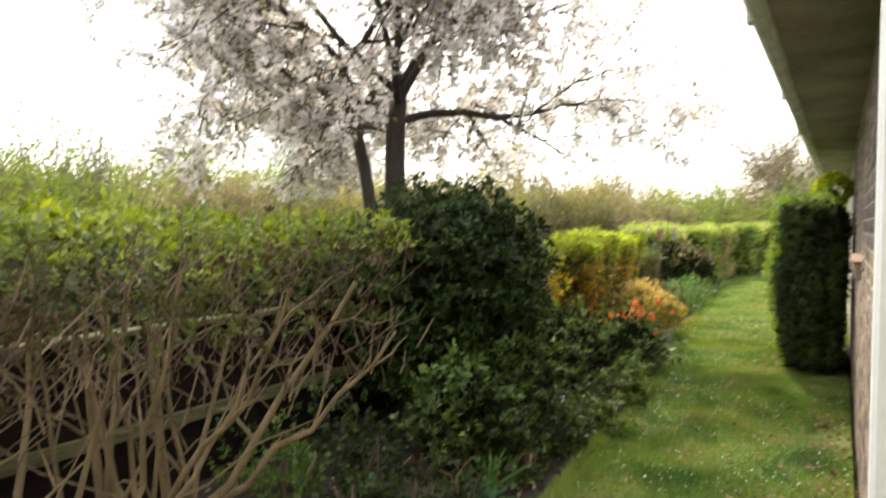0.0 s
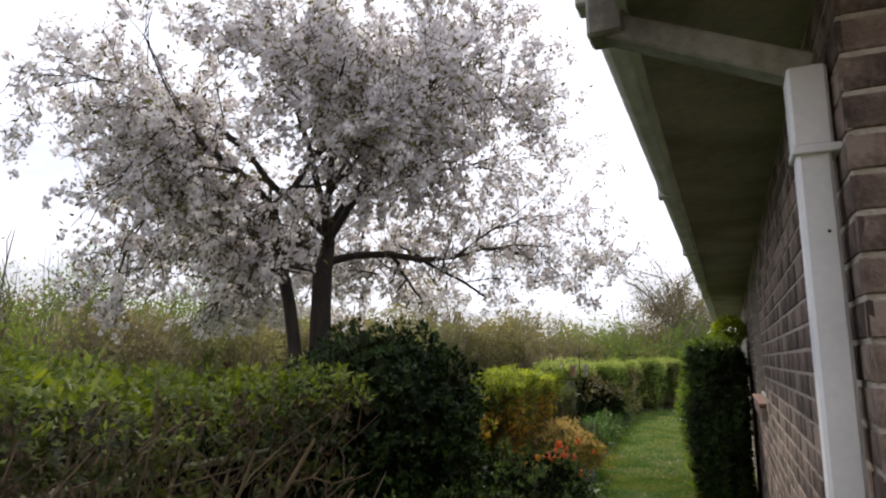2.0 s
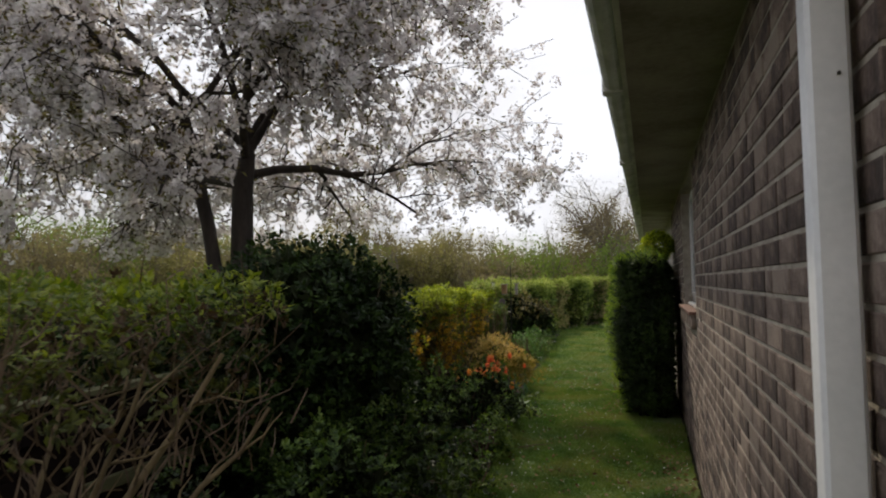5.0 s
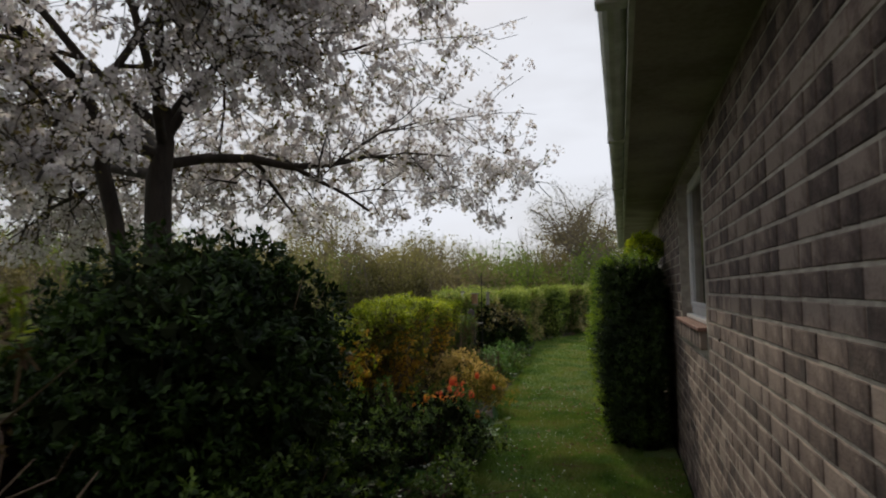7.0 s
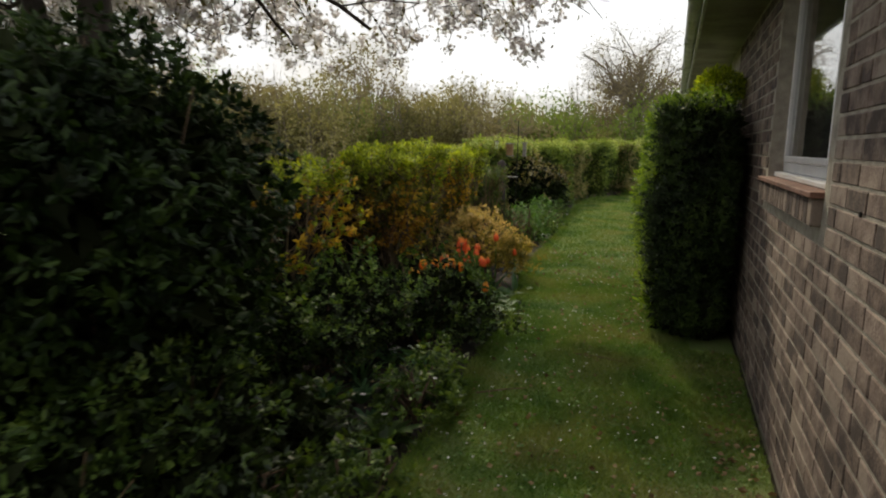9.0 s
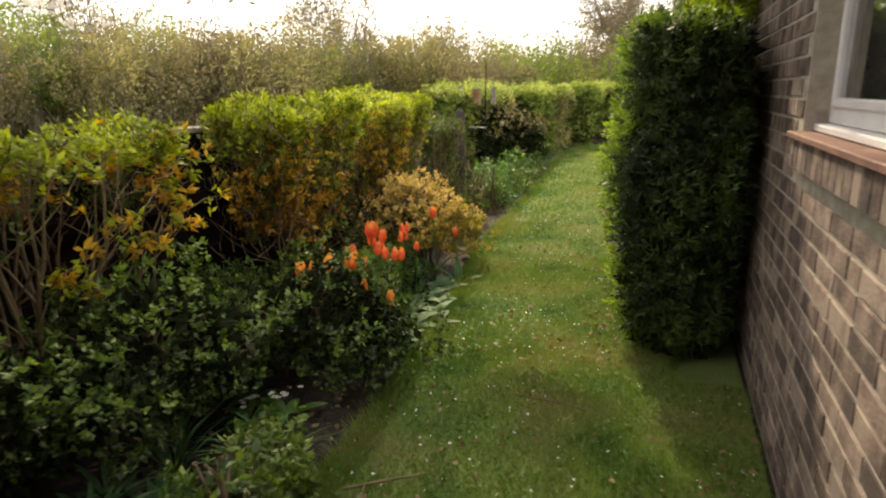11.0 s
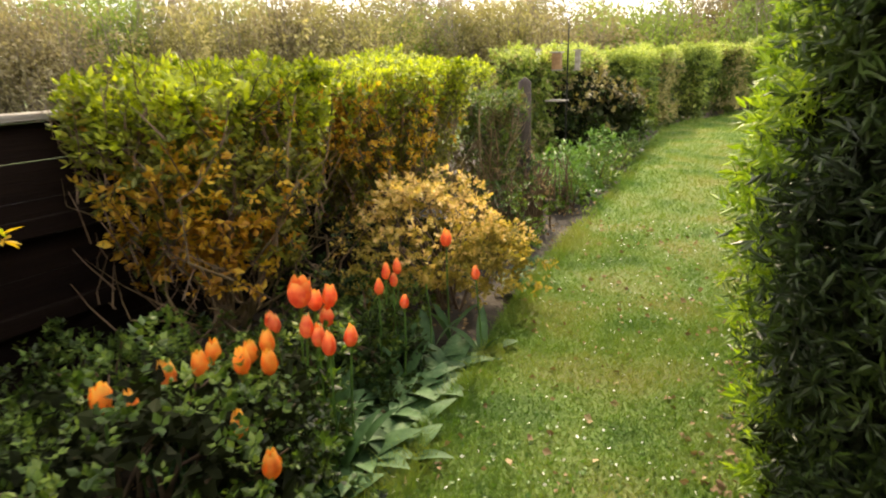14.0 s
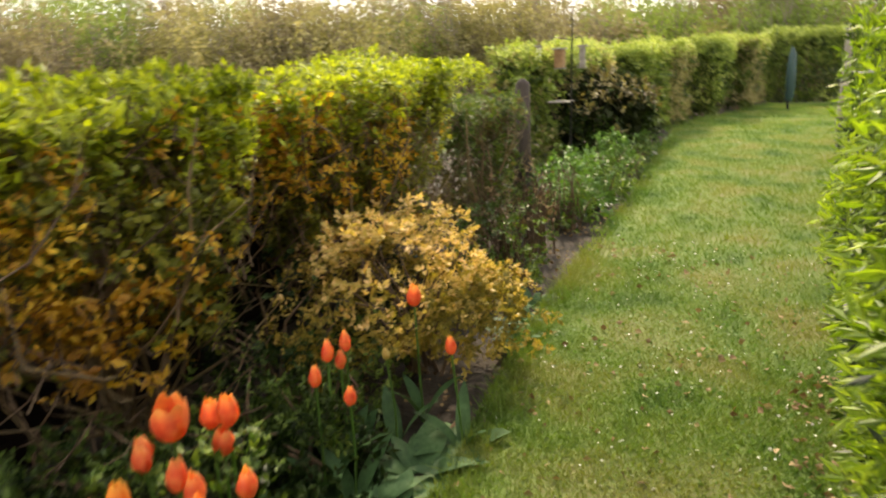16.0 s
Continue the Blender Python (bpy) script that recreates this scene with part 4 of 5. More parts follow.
def tulip(material, label, high, long, wide, mouth, seed):
    """A tulip: `high` is the middle of its flower above the soil."""
    rng = random.Random(seed)
    t = empty("tulip", 0, 0, 0, label, "tulip", "tulips in the bed")
    z0 = high - long * 0.5
    tubes("stalk", [[(0, 0, 0, 0.005), (0.008, 0.005, z0 * 0.5, 0.0045), (0, 0, z0 + 0.004, 0.004)]], M_FLOWERGREEN, t, 6)
    for k in range(6):
        part("petal", petal(k * math.pi / 3 + rng.uniform(-0.1, 0.1), k % 2, z0, long * rng.uniform(0.93, 1.05), wide, mouth * rng.uniform(0.8, 1.2), rng), material, t)
    for a, l, w in ((0.4, 0.30, 0.055), (2.6, 0.27, 0.065), (4.6, 0.22, 0.05)):
        bm = bmesh.new()
        strap(bm, (0, 0, 0.0), a + rng.uniform(-0.4, 0.4), l, w, 1.2, 0.25, 6)
        for f in bm.faces:
            f.smooth = True
        part("leaf", bm, M_BLUE, t, "grey-green tulip leaf")
    return t


def build_tulips():
    rng = random.Random(9)
    red, orange = "red tulip with orange-edged petals and grey-green leaves", "orange tulip with yellow-edged petals and grey-green leaves"
    kinds = [
        (M_RED, "large wide-open orange-red tulip on a tall stalk", 0.60, 0.098, 0.047, 0.7, ((-1.96, 7.20, 0.61),)),
        (M_RED, red, 0.50, 0.076, 0.033, 0.46, ((-2.04, 7.34, 0.51), (-1.96, 7.33, 0.52), (-1.96, 7.33, 0.455), (-1.94, 8.27, 0.505))),
        (M_RED, red, 0.46, 0.070, 0.029, 0.34, ((-2.03, 7.18, 0.485), (-1.87, 7.11, 0.48), (-1.84, 7.15, 0.455), (-1.74, 7.06, 0.47), (-1.77, 7.20, 0.435), (-2.10, 7.23, 0.43))),
        (M_RED, "slim half-closed red tulip with grey-green leaves", 0.44, 0.066, 0.025, 0.25, ((-2.00, 7.73, 0.45), (-2.02, 7.80, 0.46), (-2.02, 7.95, 0.45), (-2.03, 7.88, 0.40), (-1.89, 7.74, 0.37), (-1.70, 8.14, 0.40))),
        (M_ORANGE, orange, 0.45, 0.075, 0.031, 0.44, ((-2.03, 7.02, 0.46), (-1.99, 7.04, 0.45), (-1.93, 6.88, 0.48), (-1.87, 6.96, 0.455), (-2.08, 6.89, 0.46), (-2.05, 6.83, 0.47))),
        (M_ORANGE, orange, 0.40, 0.070, 0.030, 0.40, ((-2.20, 6.85, 0.42), (-1.74, 6.68, 0.395), (-1.59, 6.63, 0.38), (-2.06, 6.62, 0.42), (-2.10, 6.74, 0.44))),
        (M_ORANGE, orange, 0.55, 0.078, 0.035, 0.55, ((-2.00, 6.49, 0.555),)),
        (M_PEACH, "small pale closed tulip bud", 0.38, 0.045, 0.018, 0.1, ((-1.93, 8.06, 0.38),)),
    ]
    for k, (material, label, high, long, wide, mouth, spots) in enumerate(kinds):
        first_one = tulip(material, label, high, long, wide, mouth, 40 + k)
        for i, (x, y, z) in enumerate(spots):
            m = pose(x, y, -0.012, 0, 0, rng.uniform(0, 360)) @ Matrix.Diagonal((1, 1, (z + 0.012) / high, 1))
            m = m @ pose(0, 0, 0, rng.uniform(-3, 3), rng.uniform(-3, 3))
            if i == 0:
                first_one.matrix_world = m
            else:
                copy_thing(first_one, m)


build_tulips()


def rosette(name, x, y, n, length, width, material, label, seed, rise=0.75, droop=0.35, category="plant", flower=None, flowers=0):
    rng = random.Random(seed)
    t = empty(name, x, y, 0, label, category)
    for k in range(n):
        bm = bmesh.new()
        a = 2.399 * k + rng.uniform(-0.3, 0.3)
        strap(bm, (0.02 * math.cos(a), 0.02 * math.sin(a), -0.005), a, length * rng.uniform(0.6, 1.1), width * rng.uniform(0.7, 1.15), rise * rng.uniform(0.6, 1.45), droop * rng.uniform(0.6, 1.3), 5)
        for f in bm.faces:
            f.smooth = True
        part("leaf", bm, material, t)
    for k in range(flowers):
        bm = bmesh.new()
        a, r, z = rng.uniform(0, 6.28), rng.uniform(0, length * 0.8), rng.uniform(0.08, length * 0.75)
        for j in range(5):
            b = j * 1.2566
            c0 = bm.verts.new((r * math.cos(a), r * math.sin(a), z))
            p = [bm.verts.new((r * math.cos(a) + 0.014 * math.cos(b + u), r * math.sin(a) + 0.014 * math.sin(b + u), z + 0.006)) for u in (-0.45, 0.0, 0.45)]
            bm.faces.new((c0, p[0], p[1]))
            bm.faces.new((c0, p[1], p[2]))
        part("flower", bm, flower, t)
    return t


for k, (x, y, l) in enumerate(((-1.85, 7.5, 0.22), (-1.74, 7.72, 0.2), (-1.66, 7.6, 0.16), (-1.78, 7.95, 0.22), (-1.70, 8.15, 0.18), (-1.98, 7.3, 0.2), (-1.62, 7.25, 0.2), (-1.75, 7.2, 0.24), (-1.9, 7.08, 0.24), (-1.82, 6.88, 0.22), (-1.7, 6.95, 0.22), (-1.68, 7.42, 0.2), (-1.85, 7.68, 0.22), (-2.0, 7.55, 0.22), (-1.62, 7.98, 0.15))):
    rosette("foxglove", x, y, 13, l, 0.085, M_BLUE, "leafy grey-green rosette below the tulips", 100 + k, rise=0.6)
for k, (x, y) in enumerate(((-1.92, 9.3), (-1.96, 9.55), (-1.86, 9.05))):
    rosette("bluish_plant", x, y, 14, 0.16, 0.05, M_BLUE, "small bluish-leaved plant at the lawn's edge", 120 + k)
for k, (x, y) in enumerate(((-2.12, 5.72), (-1.7, 5.75), (-2.0, 5.55))):
    rosette("daffodil_clump", x, y, 24, 0.36, 0.014, M_BLUE, "clump of long narrow bluish daffodil leaves gone over", 130 + k, rise=1.1, droop=0.35)
for k, (x, y, l) in enumerate(((-2.02, 5.2, 0.2), (-1.9, 5.35, 0.16), (-2.1, 5.35, 0.18), (-1.72, 5.1, 0.12), (-1.6, 4.75, 0.13), (-1.85, 4.85, 0.12))):
    rosette("spurge", x, y, 20, l, 0.032, M_BLUE, "star-leaved grey-green spurge on the bed's bare soil", 240 + k, rise=1.0, droop=0.3)
rosette("daffodil_clump", -1.62, 3.1, 22, 0.28, 0.015, M_FLOWERGREEN, "clump of upright narrow green leaves", 136, rise=1.2, droop=0.2)
rosette("bluish_plant", -1.55, 2.95, 22, 0.15, 0.035, M_BLUE, "low bushy blue-green plant at the bed's front", 137, rise=0.9)
rosette("sprig", -2.2, 2.75, 9, 0.16, 0.05, M_BLUE, "small leafy sprig on bare soil", 138, rise=1.1)
for k, (x, y) in enumerate(((-1.62, 4.6), (-1.58, 4.95), (-1.6, 4.3), (-1.66, 5.5))):
    rosette("hellebore", x, y, 18, 0.24, 0.06, M_LOW, "low leafy dark green plant at the bed's front", 140 + k, rise=0.9, flower=M_WHITE, flowers=2)
for k, (x, y) in enumerate(((-2.0, 6.0), (-1.85, 6.08), (-2.1, 6.15))):
    rosette("primrose", x, y, 10, 0.14, 0.05, M_FLOWERGREEN, "pale primrose in flower under the low shrubs", 150 + k, rise=0.7, flower=M_WHITE, flowers=9)
for k in range(22):
    y = 11.3 + 0.22 * k
    x = edge_x(y) - 0.22 - 0.38 * ((k * 7) % 4) / 3
    shrub("border_plant", x, y, 0.1, 0.24, 0.26, 0.2 + 0.08 * (k % 3), 900, 0.055, M_FLOWERGREEN if k % 4 else M_LOW, "leafy green border plant beside the lawn", seed=600 + k, low=-0.3, lump=0.15, stem_n=4)
for k, (x, y) in enumerate(((-2.12, 11.75), (-2.2, 12.0), (-2.3, 14.9), (-2.45, 13.6))):
    rosette("primrose", x, y, 8, 0.14, 0.05, M_FLOWERGREEN, "pale flowering primrose at the border's edge", 220 + k, rise=0.9, flower=M_WHITE, flowers=14)
for k in range(7):
    y = 9.9 + 0.22 * k
    s = shrub("brown_stems", edge_x(y) - 0.35 - 0.12 * (k % 3), y, 0.3, 0.16, 0.16, 0.26, 500, 0.03, M_LITTER if k % 2 else M_LOW, "thin upright russet-stemmed plant", seed=170 + k, stem_n=12, low=-0.3)


# ---- cherry ----
def limb_tree(name, x, y, fork_z, r0, n_limbs, seed, label, centre, radii, bark, depth=3, first=1.9, up=(0.1, 1.0), reach=0.66, trunk_extra=(), sag=-0.02, under=(0.0, 0.0), twig_r=0.0035, leader=0.0):
    """Grows limbs from a fork outwards within an egg-shaped crown; returns the thing and the twig ends."""
    rng = np.random.default_rng(seed)
    t = empty(name, x, y, 0, label, "tree")
    lines, ends = [], []
    cc, rr = np.array(centre), np.array(radii)

    def grow(p, d, r, length, level):
        steps = 5
        line = [(*p, r)]
        q, w = np.array(p), np.array(d)
        for k in range(steps):
            w = w + rng.normal(size=3) * 0.17 + np.array((0, 0, sag if level < depth else 0.05))
            w /= np.linalg.norm(w)
            q2 = q + w * length / steps
            if np.sum(((q2 - cc) / rr) ** 2) > 1.15 or q2[2] < under[0] - under[1] * math.hypot(q2[0], q2[1]) - 0.22 * max(0.0, under[1] and -0.8 * q2[0] - 0.6 * q2[1]):
                break
            q = q2
            line.append((*q, r * (1 - 0.5 * (k + 1) / steps)))
            if level <= 2:
                ends.append(q.copy())
            if level > 0 and (k >= 1 or level < depth):
                for _ in range(2 if rng.uniform() < 0.55 else 1):
                    v = w * 0.75 + rng.normal(size=3) * 0.55
                    v /= np.linalg.norm(v)
                    grow(q, v, max(0.004, r * (1 - 0.5 * (k + 1) / steps) * 0.6), length * reach * rng.uniform(0.75, 1.15), level - 1)
        if len(line) > 2:
            lines.append(line)

    trunk = [(0, 0, -0.1, r0 * 1.35), (0.02, 0.0, 0.4, r0 * 1.08), (-0.02, 0.02, fork_z * 0.6, r0), (0, 0, fork_z, r0 * 0.9)]
    if leader:
        trunk += [(0.05, 0.03, fork_z + leader * 0.5, r0 * 0.62), (0.0, 0.08, fork_z + leader, r0 * 0.4)]
    for k in range(n_limbs):
        a = 2 * math.pi * (k + 0.3 * rng.uniform(-1, 1)) / n_limbs
        share = (k * 0.618) % 1
        rise = share if leader else 0.0
        d = np.array((math.cos(a), math.sin(a), up[0] + (up[1] - up[0]) * share))
        d /= np.linalg.norm(d)
        grow(np.array((0.04 * rise, 0.04 * rise, fork_z - 0.02 - 0.1 * rng.uniform() + leader * rise)), d, r0 * (0.5 - 0.15 * rise), first * rng.uniform(0.85, 1.15), depth)
    for ex in trunk_extra:
        lines.append(list(ex))
        e = np.array(ex[-1][:3])
        for k in range(3):
            d = rng.normal(size=3) * 0.6 + np.array((ex[-1][0] * 0.8, ex[-1][1] * 0.8, 0.5))
            grow(e, d / np.linalg.norm(d), 0.045, first * 0.8, depth - 1)
    tubes("trunk", [trunk], bark, t, 10)
    big = [l for l in lines if l[0][3] > r0 * 0.17]
    fine = [l for l in lines if l[0][3] <= r0 * 0.17]
    for l in big:
        tubes("limb", [l], bark, t, 6)
    tubes("twigwork", [[(a, b, c, max(r, twig_r)) for a, b, c, r in (l[::2] if len(l) > 3 else l)] for l in fine], bark, t, 3, smooth=False, kind="stuff")
    return t, np.array(ends), rng


def cherry():
    # the second stem leans away to the south-west
    second = [(-0.12, -0.09, 0.3, 0.085), (-0.2, -0.15, 1.4, 0.08), (-0.3, -0.22, 2.2, 0.075), (-0.42, -0.3, 2.8, 0.07), (-0.5, -0.38, 3.4, 0.06)]
    t, e, rng = limb_tree("cherry_tree", -4.55, 6.2, 2.6, 0.13, 11, 41, "cherry tree in full white blossom behind the fence", (0.5, 0.35, 3.7), (3.9, 3.7, 2.5), M_BARK, depth=3, first=2.3, up=(-0.12, 1.5), leader=0.7, under=(2.85, 0.27), trunk_extra=[second], twig_r=0.0045, sag=-0.02)
    e = e[(np.hypot(e[:, 0], e[:, 1]) > 0.5) | (e[:, 2] > 3.3)]
    n = len(e)
    want = 6800
    c = e[rng.integers(0, n, want)] + rng.normal(size=(want, 3)) * 0.05
    clump = rng.uniform(0.55, 1.5, size=(want, 1)) * np.clip(0.9 + 0.45 * lumpy(c, 2.4, 5), 0.5, 1.4)[:, None]
    per = 18
    away = unit(rng.normal(size=(want * per, 3)))
    pts = np.repeat(c, per, axis=0) + away * 0.062 * np.repeat(clump, per, axis=0) * rng.uniform(0.45, 1.0, size=(want * per, 1))
    leaves("blossom", rng, pts, 0.043, M_BLOSSOM, t, slim=1.15, out=away, align=0.35)
    pick = c[rng.uniform(size=len(c)) < 0.7]
    at = np.repeat(pick, 6, axis=0) + rng.normal(size=(len(pick) * 6, 3)) * 0.085
    leaves("young_foliage", rng, at, 0.06, M_YOUNG, t, slim=0.42)
    far = e[rng.integers(0, n, 2600)] + rng.normal(size=(2600, 3)) * 0.09
    leaves("loose_petals", rng, far, 0.04, M_BLOSSOM, t, slim=1.0)


cherry()


# ---- feeder pole, dryer, trellis ----
def bird_feeders():
    x, y = -3.08, 13.85
    p = empty("feeder_pole", x, y, 0, "thin black metal feeder pole with side arms", "pole")
    tubes("pole", [[(0, 0, -0.2, 0.011), (0, 0, 0.9, 0.010), (0.005, 0, 1.85, 0.008)]], M_METAL, p, 8)
    tubes("arm", [[(0, 0, 1.52, 0.005), (-0.2, 0, 1.56, 0.005), (-0.4, 0, 1.48, 0.005)]], M_METAL, p, 5)
    tubes("arm", [[(0, 0, 1.52, 0.005), (0.1, 0, 1.56, 0.005), (0.14, 0, 1.48, 0.005)]], M_METAL, p, 5)
    boxes("dish", [(-0.26, 0.0, -0.12, 0.12, 0.82, 0.84)], M_CAP, p, "pale wooden feeding dish", bevel=0.006)
    for dx, wd, hh, m, lab in ((-0.39, 0.05, 0.24, M_WHITE, "pale tube bird feeder hung from a pole arm"), (-0.14, 0.11, 0.2, M_WOOD, "small brown wooden house-shaped bird feeder"), (0.13, 0.06, 0.22, M_CAP, "cream tube bird feeder hung from a pole arm")):
        f = empty("bird_feeder", x + dx, y, 1.22, lab, "bird feeder")
        boxes("body", [(-wd / 2, wd / 2, -wd / 2, wd / 2, 0, hh)], m, f, bevel=0.006)
        boxes("roof", [(-wd / 2 - 0.02, wd / 2 + 0.02, -wd / 2 - 0.02, wd / 2 + 0.02, hh, hh + 0.02)], M_CAP, f, bevel=0.004)
        boxes("base", [(-wd / 2 - 0.012, wd / 2 + 0.012, -wd / 2 - 0.012, wd / 2 + 0.012, -0.015, 0)], M_CAP, f, bevel=0.003)
        tubes("hook", [[(0, 0, hh + 0.02, 0.003), (0, 0, 0.33, 0.003)]], M_METAL, f, 4)


def ivy_post():
    p = empty("leaning_post", -2.72, 11.25, 0, "dark weathered leaning stump in front of the hedge", "post")
    tubes("trunk", [[(0, 0, -0.1, 0.09), (0.02, 0.05, 0.45, 0.075), (0.0, 0.12, 1.15, 0.06), (0.0, 0.14, 1.18, 0.02)]], M_BARK, p, 9)


def rotary_dryer():
    p = empty("rotary_dryer", -0.88, 21.7, 0, "folded rotary clothes dryer under a dark green cover", "clothes dryer")
    tubes("pole", [[(0, 0, -0.1, 0.025), (0, 0, 0.3, 0.025)]], M_METAL, p, 8)
    tubes("cover", [[(0, 0, 0.22, 0.05), (0.01, 0, 0.3, 0.085), (0.01, 0, 0.8, 0.095), (0.0, 0, 1.15, 0.07), (0, 0, 1.3, 0.02)]], M_GREENPAINT, p, 10)


def lawn_post():
    p = empty("garden_post", -0.12, 18.0, 0, "pale grey weathered post standing on the far lawn", "post")
    boxes("shaft", [(-0.05, 0.05, -0.05, 0.05, -0.05, 1.5)], M_CAP, p, bevel=0.006)
    boxes("cap", [(-0.06, 0.06, -0.06, 0.06, 1.5, 1.53)], M_CAP, p, bevel=0.006)


def trellis():
    t = empty("trellis", WALL_X + 0.28, CORNER_Y - 0.03, 0, "weathered grey wooden trellis fixed to the gable wall", "trellis")
    for x in (0.0, 0.17, 0.34, 0.51):
        boxes("upright", [(x - 0.012, x + 0.012, -0.015, 0.0, 0.1, 2.1)], M_CAP, t, bevel=0.002)
    for k in range(11):
        boxes("cross_slat", [(-0.012, 0.53, 0.001, 0.014, 0.2 + 0.18 * k, 0.225 + 0.18 * k)], M_CAP, t, bevel=0.002)


bird_feeders()
ivy_post()
rotary_dryer()
lawn_post()
trellis()


# ---- distance ----
def far_hedges():
    for k, (x0, x1, y0, y1, z1, m) in enumerate(((-4.1, -3.2, 13.6, 16.6, 1.5, M_FARGREEN), (-3.7, -2.75, 16.8, 18.4, 1.45, M_FARGREEN), (-3.3, -2.55, 18.5, 20.2, 1.5, M_FARLEAF), (-2.9, -2.0, 20.3, 21.8, 1.55, M_FARGREEN), (-2.4, -1.45, 21.8, 23.6, 1.6, M_FARLEAF))):
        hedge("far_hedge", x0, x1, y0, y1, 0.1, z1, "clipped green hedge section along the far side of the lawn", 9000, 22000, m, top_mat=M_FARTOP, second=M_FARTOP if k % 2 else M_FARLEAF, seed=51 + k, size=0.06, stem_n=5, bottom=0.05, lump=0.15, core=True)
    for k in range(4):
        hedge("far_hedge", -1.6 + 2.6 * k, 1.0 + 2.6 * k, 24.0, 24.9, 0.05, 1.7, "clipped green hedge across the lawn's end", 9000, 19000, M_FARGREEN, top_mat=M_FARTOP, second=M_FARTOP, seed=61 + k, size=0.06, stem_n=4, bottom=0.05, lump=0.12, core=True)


def scrub(x, y, h, w, seed, leaf, n=13000, size=0.125, twig_n=70):
    rng = np.random.default_rng(seed)
    s = empty("scrub_tree", x, y, 0, "hazy spring scrub with bare twigs and first leaves beyond the garden" if leaf is M_FARLEAF else "young tree in fresh green leaf beyond the garden", "tree", "scrub beyond the garden")
    p, o = ball_shell(rng, n, 0, 0, h * 0.5, w, w, h * 0.5, depth=0.8, lump=0.6, seed=seed, low=-0.9)
    keep = rng.uniform(size=len(p)) < np.clip(1.5 - 1.25 * p[:, 2] / h, 0.08, 1)
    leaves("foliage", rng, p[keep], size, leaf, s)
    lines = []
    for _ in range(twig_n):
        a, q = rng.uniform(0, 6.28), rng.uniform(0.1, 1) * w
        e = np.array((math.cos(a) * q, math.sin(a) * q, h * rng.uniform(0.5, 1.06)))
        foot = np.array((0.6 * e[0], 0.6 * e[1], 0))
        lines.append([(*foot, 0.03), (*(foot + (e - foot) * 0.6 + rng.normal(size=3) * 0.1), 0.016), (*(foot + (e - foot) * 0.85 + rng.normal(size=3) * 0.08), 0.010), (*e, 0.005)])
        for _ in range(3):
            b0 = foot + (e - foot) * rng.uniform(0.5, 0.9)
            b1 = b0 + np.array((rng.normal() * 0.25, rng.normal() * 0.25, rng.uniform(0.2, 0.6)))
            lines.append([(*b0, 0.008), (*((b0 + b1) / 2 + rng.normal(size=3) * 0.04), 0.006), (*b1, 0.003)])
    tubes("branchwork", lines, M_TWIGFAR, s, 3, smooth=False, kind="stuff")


def scrub_belt():
    rng = random.Random(8)
    k = 0
    for ring, (rad, hh) in enumerate(((25.5, 2.9), (30.0, 3.7))):
        a = -82.0
        while a < 14:
            r = rad + rng.uniform(-1.5, 1.5)
            x, y = r * math.sin(radians(a)), 2 + r * math.cos(radians(a))
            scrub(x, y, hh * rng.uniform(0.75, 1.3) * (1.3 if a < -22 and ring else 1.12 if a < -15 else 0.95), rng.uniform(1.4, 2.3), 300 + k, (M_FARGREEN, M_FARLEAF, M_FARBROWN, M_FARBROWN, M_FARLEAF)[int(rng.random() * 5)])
            a += 4.2
            k += 1
    for x, y, h in ((-8.9, 4.1, 3.1), (-8.7, 4.9, 2.8), (-9.5, 3.2, 3.4)):
        scrub(x, y, h, 1.1, 400 + k, M_FARGREEN, 9000, 0.06, 40)
        k += 1


far_hedges()
scrub_belt()
t2, e2, r2 = limb_tree("far_tree", -1.95, 28.6, 2.6, 0.14, 15, 71, "bare spring tree with small new buds beyond the lawn", (0, 0, 4.5), (2.1, 2.1, 2.1), M_TWIGFAR, depth=2, first=2.0, up=(0.5, 2.4), twig_r=0.009)
leaves("bud", r2, e2[r2.integers(0, len(e2), 9000)] + r2.normal(size=(9000, 3)) * 0.16, 0.07, M_FARBROWN, t2)
mesh_part("field", np.array([(-900, 25, 0.0), (900, 25, 0.0), (900, 900, 0), (-900, 900, 0), (-900, -900, 0.0), (-5.5, -900, 0), (-5.5, 25, 0), (-900, 25, 0.0)]), [0, 1, 2, 3, 4, 5, 6, 7], 4, M_FIELD, kind="structure", label="rough green field around the garden")


